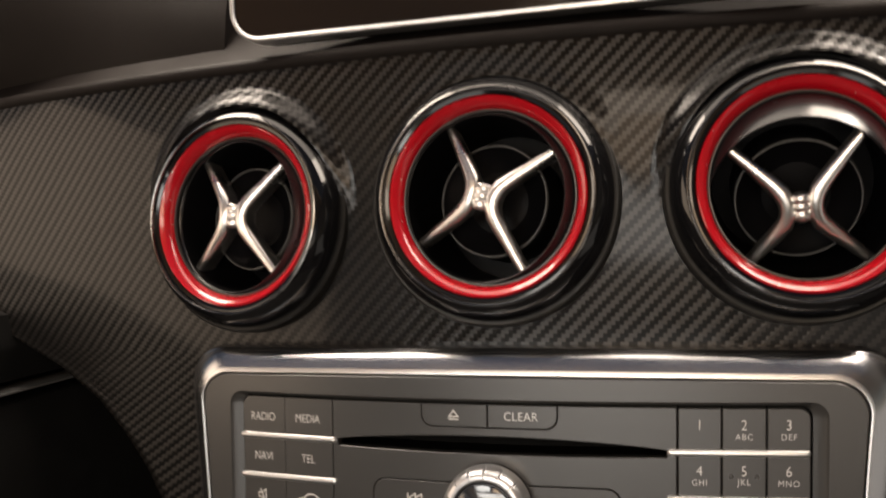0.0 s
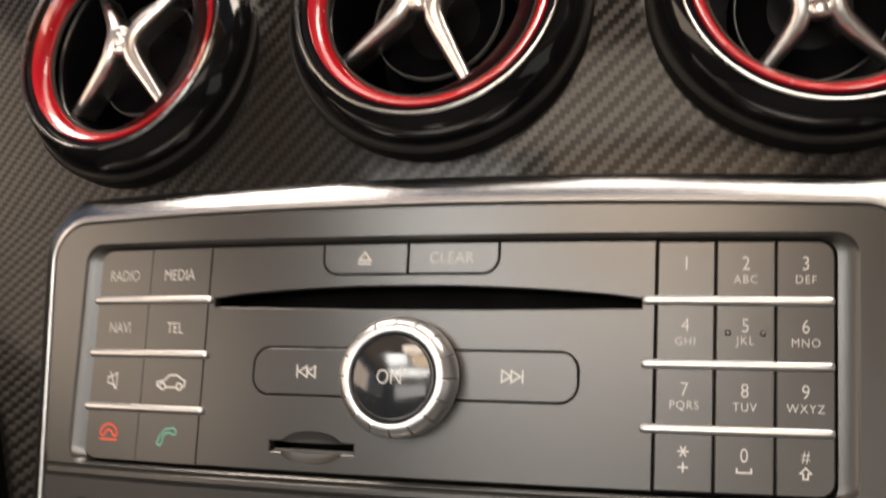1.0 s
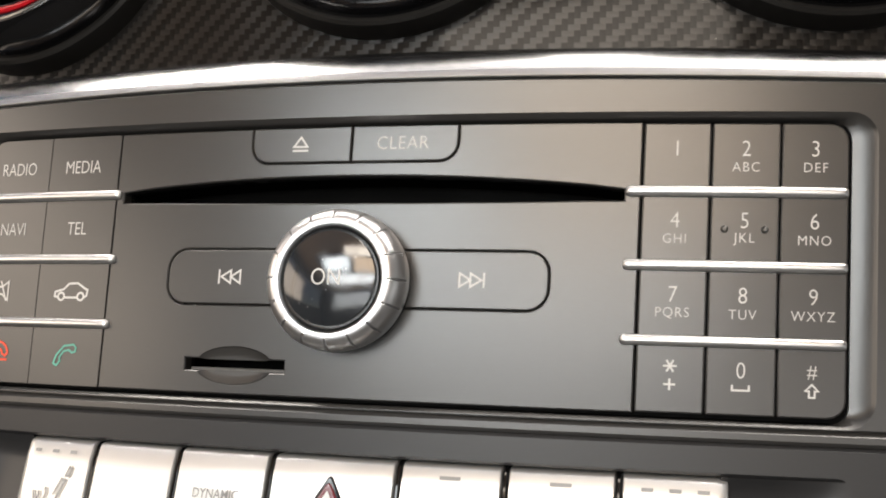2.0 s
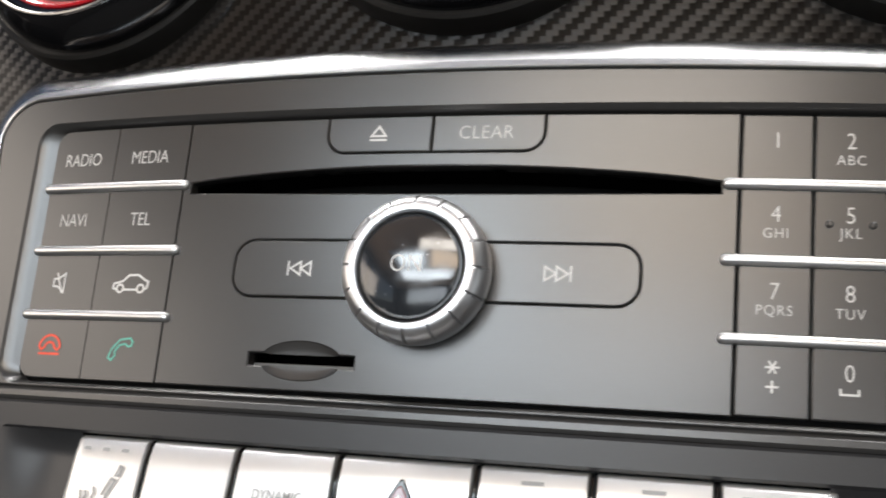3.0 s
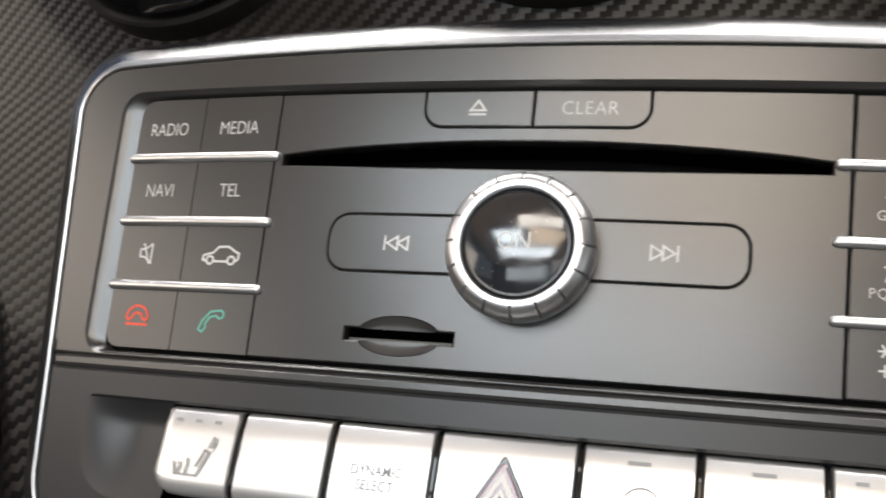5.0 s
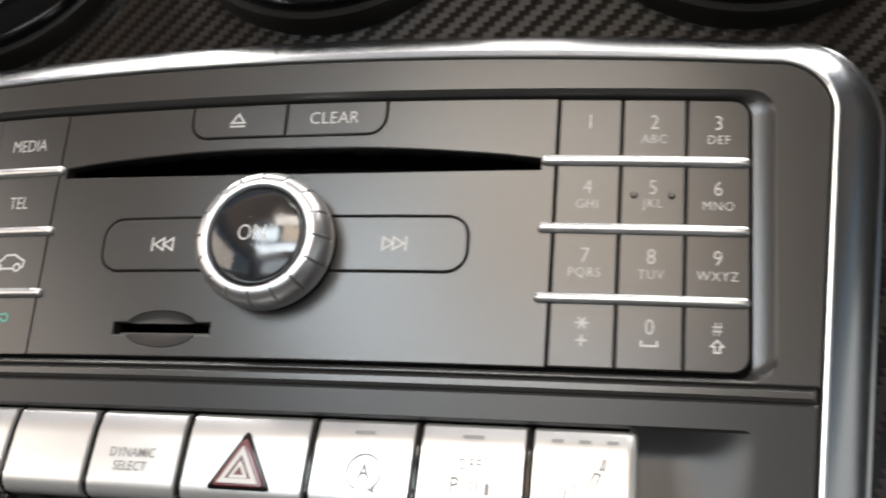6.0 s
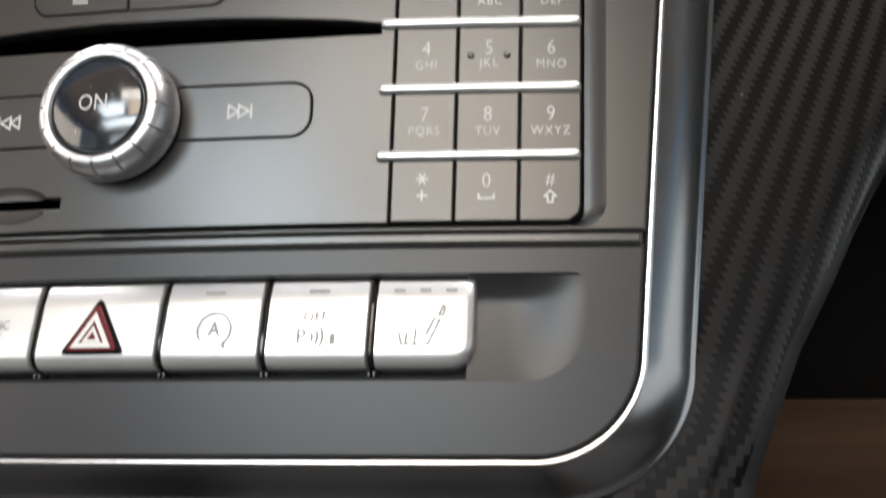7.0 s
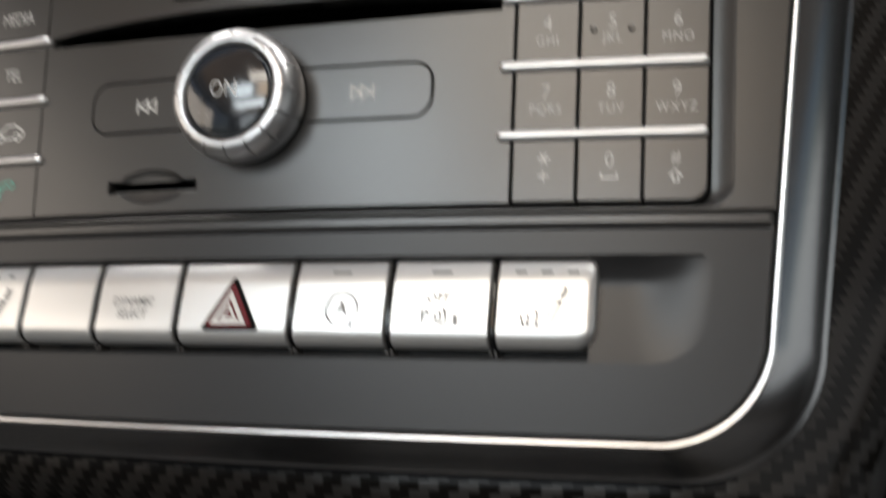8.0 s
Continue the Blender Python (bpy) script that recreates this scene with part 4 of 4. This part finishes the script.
for s in (-1, 1):
    bm = bmesh.new()
    prev = None
    for i in range(29):
        x = 0.1135 - 0.0272 * i / 28
        dz = x - 0.0995
        zb = -0.0878 + (0.014 - math.sqrt(max(0, 0.014 ** 2 - dz * dz)) if dz > 0 else 0)
        sx = min(1, (0.1135 - x) / 0.018)
        fx = sx * sx * (3 - 2 * sx)
        col = []
        for j in range(19):
            t = j / 18
            z = -0.0633 + (zb + 0.0633) * t
            fz = 1 - t ** 1.7
            top = min(1, t / 0.26)
            col.append(bm.verts.new((s * x, -0.00125 + 0.0045 * fx * fz * math.sin(top * math.pi / 2), z)))
        if prev:
            for j in range(18):
                bm.faces.new((prev[j], prev[j + 1], col[j + 1], col[j]))
        prev = col
    part("finger_scoop", seat(bm, 0), MATT, switches, "smooth finger scoop", angle=60)
part("well", seat(plate(rounded(-0.0900, 0.0900, -0.0875, -0.0630), front=0.0082, depth=0.002)), BLACK, switches)

GAPS = [-0.0883, -0.0660, -0.0420, -0.0170, 0.0146, 0.0394, 0.0646, 0.0889]
SHAPE = [(-0.0640, 0.0080), (-0.0640, 0.0004), (-0.0644, -0.0006), (-0.0650, -0.0012), (-0.0672, -0.0019), (-0.0677, -0.0022), (-0.0700, -0.0027), (-0.0760, -0.0038), (-0.0804, -0.0045),
         (-0.0818, -0.0045), (-0.0830, -0.0040), (-0.0841, -0.0029), (-0.0848, -0.0013), (-0.0851, 0.0006), (-0.0852, 0.0080)]


def switch_face(z):
    for (a, p), (b, q) in zip(SHAPE[1:-1], SHAPE[2:]):
        if b <= z <= a:
            return p + (q - p) * (a - z) / (a - b)
    return 0


def switch(i):
    x0, x1 = GAPS[i] + 0.0008, GAPS[i + 1] - 0.0008
    bm = bmesh.new()
    cols = []
    for x, inset in ((x0, 0.0012), (x0 + 0.0002, 0.0004), (x0 + 0.0006, 0.0), *[(x, 0.0) for x in sorted([x0 + 0.0006 + (x1 - x0 - 0.0012) * k / 6 for k in range(1, 6)] + [x0 + d for d in (0.0003, 0.0011, 0.0017, 0.0024, 0.0032, 0.0042)] + [x1 - d for d in (0.0003, 0.0011, 0.0017, 0.0024, 0.0032, 0.0042)])], (x1 - 0.0006, 0.0), (x1 - 0.0002, 0.0004), (x1, 0.0012)):
        col = []
        for z, y in SHAPE:
            lift = 0
            if i == 6 and x > x1 - 0.0055:
                d = (x - (x1 - 0.0055)) / 0.0055
                lift = 0.0052 * (1 - math.sqrt(max(0, 1 - d * d)))
            if i == 0 and x < x0 + 0.0055:
                d = ((x0 + 0.0055) - x) / 0.0055
                lift = 0.0052 * (1 - math.sqrt(max(0, 1 - d * d)))
            zz = -0.0755 + (z + 0.0755) * (1 - lift / 0.0097) if z < -0.0755 else z
            end = (x - (x1 - 0.0024)) / 0.0024 if i == 6 else ((x0 + 0.0024) - x) / 0.0024 if i == 0 else 0
            roll = 0.0016 * (1 - math.sqrt(max(0, 1 - max(0, end) ** 2)))
            col.append(bm.verts.new((x, min(0.008, y + inset + roll), zz)))
        cols.append(col)
    for a, b in zip(cols, cols[1:]):
        for j in range(len(SHAPE) - 1):
            bm.faces.new((a[j], a[j + 1], b[j + 1], b[j]))
    for e in (cols[0], cols[-1]):
        bm.faces.new(e)
    ob = part("switch", seat(bm, 0), SILVER, switches, angle=40)
    if i < 6:
        # dark ribbed spacer in the gap
        q = bmesh.new()
        rings = []
        for z, y in SHAPE:
            rings.append([q.verts.new((GAPS[i + 1] + dx, y + dy, z - (0.0012 if z < -0.085 else 0))) for dx, dy in ((-0.0007, 0.0018), (-0.00045, 0.0008), (-0.0002, 0.0005), (0.0002, 0.0005), (0.00045, 0.0008), (0.0007, 0.0018))])
        for a, b in zip(rings, rings[1:]):
            for j in range(5):
                q.faces.new((a[j], a[j + 1], b[j + 1], b[j]))
        rod = part("spacer", seat(q, 0), GLOSS, switches, "gloss black spacer")
        for dx in (-0.0006, 0.0006):
            part("clip", seat(box(GAPS[i + 1] + dx - 0.00025, GAPS[i + 1] + dx + 0.00025, -0.0012, 0.003, -0.0866, -0.0854, 0.0001), 0), LIP, rod, "small grey clip")
    return ob


def on_switch(bm):
    for v in bm.verts:
        v.co.y = switch_face(v.co.z) + v.co.y - 0.00045
    return bm


row = [switch(i) for i in range(7)]


def lamp(i, xs, z=-0.0668, w=0.0024):
    for x in xs:
        part("indicator", seat(on_switch(ribbon([[(x - w, z), (x + w, z)]], 0.0008, 0.0)), 0), FAINT, row[i], "small grey indicator bar")


def seat_icon(i, cx, flip):
    z = -0.0778
    f = -1 if flip else 1
    lines = [[(-.0050, .0012), (-.0042, -.0016), (.0018, -.0016), (.0042, .0040), (.0030, .0044), (.0012, .0004)],
             [(.0040, .0052), (.0048, .0074), (.0054, .0070), (.0050, .0052), (.0040, .0052)],
             [(-.0034, .0012), (-.0030, .0002), (-.0034, -.0006), (-.0030, -.0018)], [(-.0014, .0022), (-.0010, .0006), (-.0014, -.0004), (-.0010, -.0020)]]
    part("legend", seat(on_switch(ribbon([[(cx + x * f, z + q) for x, q in l] for l in lines], 0.0006, 0.0)), 0), FAINT, row[i], "engraved heated seat symbol")


c = [mid(a, b) for a, b in zip(GAPS, GAPS[1:])]
lamp(0, (c[0] - 0.006, c[0] - 0.0005, c[0] + 0.005), w=0.0010)
seat_icon(0, c[0] + 0.0002, False)
for k, (w, z) in enumerate((("DYNAMIC", -0.0738), ("SELECT", -0.0770))):
    part("legend", seat(on_switch(lettering(w, 0.0032, 0.0, c[2] - 0.0005, z, 1.0, 0.85, 0.012)), 0), FAINT, row[2])
lamp(4, (c[4],))
lamp(5, (c[5],))
lamp(6, (c[6] - 0.006, c[6], c[6] + 0.006), w=0.0013)
seat_icon(6, c[6] - 0.0006, False)
part("legend", seat(on_switch(ribbon([arc(c[4] + .0009, -0.0757, 0.0040, 250, -60, 20), [(c[4] + .0021, -0.0792), (c[4] + .0037, -0.0799), (c[4] + .0035, -0.0782)]], 0.0005, 0.0)), 0), FAINT, row[4])
part("legend", seat(on_switch(lettering("A", 0.0050, 0.0, c[4] + 0.0009, -0.0755, 1, 0.9, 0.024)), 0), FAINT, row[4])
part("legend", seat(on_switch(lettering("OFF", 0.0034, 0.0, c[5] - 0.0004, -0.0728, 1.1, 0.9, 0.026)), 0), FAINT, row[5])
part("legend", seat(on_switch(lettering("P", 0.0050, 0.0, c[5] - 0.0034, -0.0774, 1, 0.9, 0.026)), 0), FAINT, row[5])
part("legend", seat(on_switch(ribbon([arc(c[5] - .0025, -0.0776, 0.0018 + 0.0012 * k, -35, 35, 6) for k in range(3)], 0.0006, 0.0)), 0), FAINT, row[5])
part("legend", seat(on_switch(ribbon([[(c[5] + .0037, -0.0794), (c[5] + .0038, -0.0768)], [(c[5] + .0043, -0.0794), (c[5] + .0042, -0.0768)]], 0.0007, 0.0)), 0), FAINT, row[5])


def tri_outline(cx, zt, zb, h):
    return [(cx - h, zb), (cx + h, zb), (cx, zt)]


def rounded_tri(pts, r, n=4):
    out = []
    for i in range(3):
        a, b, cc = Vector(pts[i - 1]), Vector(pts[i]), Vector(pts[(i + 1) % 3])
        p, q = b + (a - b).normalized() * r, b + (cc - b).normalized() * r
        for k in range(n + 1):
            t = k / n
            out.append(tuple(p * (1 - t) ** 2 + b * 2 * t * (1 - t) + q * t * t))
    return out


hx = c[3] - 0.0001
for name, pts, mat, lift, lab in (("hazard_edge", tri_outline(hx, -0.0673, -0.0812, 0.0081), GLOSS, 0.0004, "dark triangle edge"), ("hazard_lens", tri_outline(hx, -0.0687, -0.0804, 0.0067), HAZARD, 0.0008, "dark red triangle lens")):
    part(name, seat(on_switch(plate(rounded_tri(pts, 0.0016), front=-lift, depth=0.0012, bevel=0.0003)), 0), mat, row[3], lab)
q = ribbon([[(hx - .0041, -0.0791), (hx + .0041, -0.0791), (hx, -0.0721), (hx - .0041, -0.0791)]], 0.0011, 0.0)
ribbon([[(hx - .0018, -0.0781), (hx + .0018, -0.0781), (hx, -0.0751), (hx - .0018, -0.0781)]], 0.0007, 0.0, q)
for v in q.verts:
    v.co.y = switch_face(v.co.z) - 0.0015
part("hazard_symbol", seat(q, 0), PRINT, row[3], "white double triangle")

# ---------------------------------------------------------------- climate panel and console foot
climate = thing("climate_panel", "black climate control panel with round dials under the console", "climate control")
part("panel", box(-0.124, 0.124, 0.052, 0.070, -0.24, -0.1445, 0.003), SLEEVE, climate)
part("chrome_line", box(-0.035, 0.055, 0.046, 0.0530, -0.1462, -0.1454, 0.0003), GREYLINE, climate, "thin silver line")
for x in (-0.066, 0.072):
    d = part("dial", lathe([(0.033, 0.055), (0.033, 0.040), (0.031, 0.036), (0.026, 0.034), (0.024, 0.030), (0.022, 0.028), (0.004, 0.027)], 64, (x, -0.1712)), GLOSS, climate, "black round dial")
    for a in range(30, 160, 14):
        p, r0, r1 = radians(a), 0.0275, 0.0300
        part("mark", ribbon([[(x + r0 * math.cos(p), -0.1712 + r0 * math.sin(p)), (x + r1 * math.cos(p), -0.1712 + r1 * math.sin(p))]], 0.0009, 0.0338), GREYLINE, d)
p = radians(52)
part("red_dot", lathe([(0.0016, 0.0345), (0.0014, 0.0335)], 14, (-0.066 + 0.029 * math.cos(p), -0.1712 + 0.029 * math.sin(p))), REDPRINT, climate, "red warm mark")
part("numeral", lettering("28", 0.0058, 0.0332, -0.066 + 0.014, -0.1712 + 0.0262), GREYLINE, climate)

console = thing("centre_console", "dark centre console base with grained side pillar", "console")
part("pillar", plate([(0.1257, -0.30), (0.1350, -0.30), (0.1350, -0.1302)] + [(0.1350 - 0.0093 * math.sin(radians(a)), -0.1420 + 0.0118 * math.cos(radians(a))) for a in range(10, 91, 10)], front=0.034, depth=0.024, bevel=0.0015), GRAINED, console, "grained leather side pillar")
part("pillar_edge", plate(rounded(0.1366, 0.1419, -0.30, -0.1290, (0, 0, 0.0005, 0.0005)), front=0.0335, depth=0.025, bevel=0.0008), GRAINED, console, "grained leather edge strip")
part("pillar_core", plate(rounded(0.1340, 0.1376, -0.30, -0.1315), front=0.0380, depth=0.02, bevel=0.0005), BLACK, console)
for side in (-1, 1):
    part("side_panel", box(*sorted((side * 0.130, side * 0.141)), 0.0605, 0.45, -0.55, -0.137, 0.004), SLEEVE, console)

# footwells beside the console
thing("storage_box", "tan wooden box in the passenger footwell", "box", bm=box(0.205, 0.52, 0.350, 0.50, -0.142, -0.084, 0.004), material=WOOD)
thing("footwell_lining", "black carpet lining of the passenger footwell", "carpet", bm=box(0.16, 0.74, 0.50, 0.52, -0.45, 0.10, 0.003), material=CARPET)
thing("box_shelf", "black shelf under the box in the footwell", "shelf", bm=box(0.16, 0.74, 0.340, 0.50, -0.160, -0.1422, 0.003), material=CARPET)
cowl = thing("column_cowl", "black steering column cowl with a painted edge highlight", "steering column")
part("lower_shell", box(-0.46, -0.268, -0.02, 0.40, -0.10, 0.0045, 0.028), BLACK, cowl)
part("upper_shell", box(-0.455, -0.272, -0.012, 0.40, 0.0062, 0.050, 0.020), BLACK, cowl)
# grey strip added between the shells to paint the cowl's edge highlight
part("edge_highlight", box(-0.459, -0.2695, -0.016, 0.40, 0.0046, 0.0061, 0.0006), GREYLINE, cowl, "thin grey strip painted as the edge highlight")
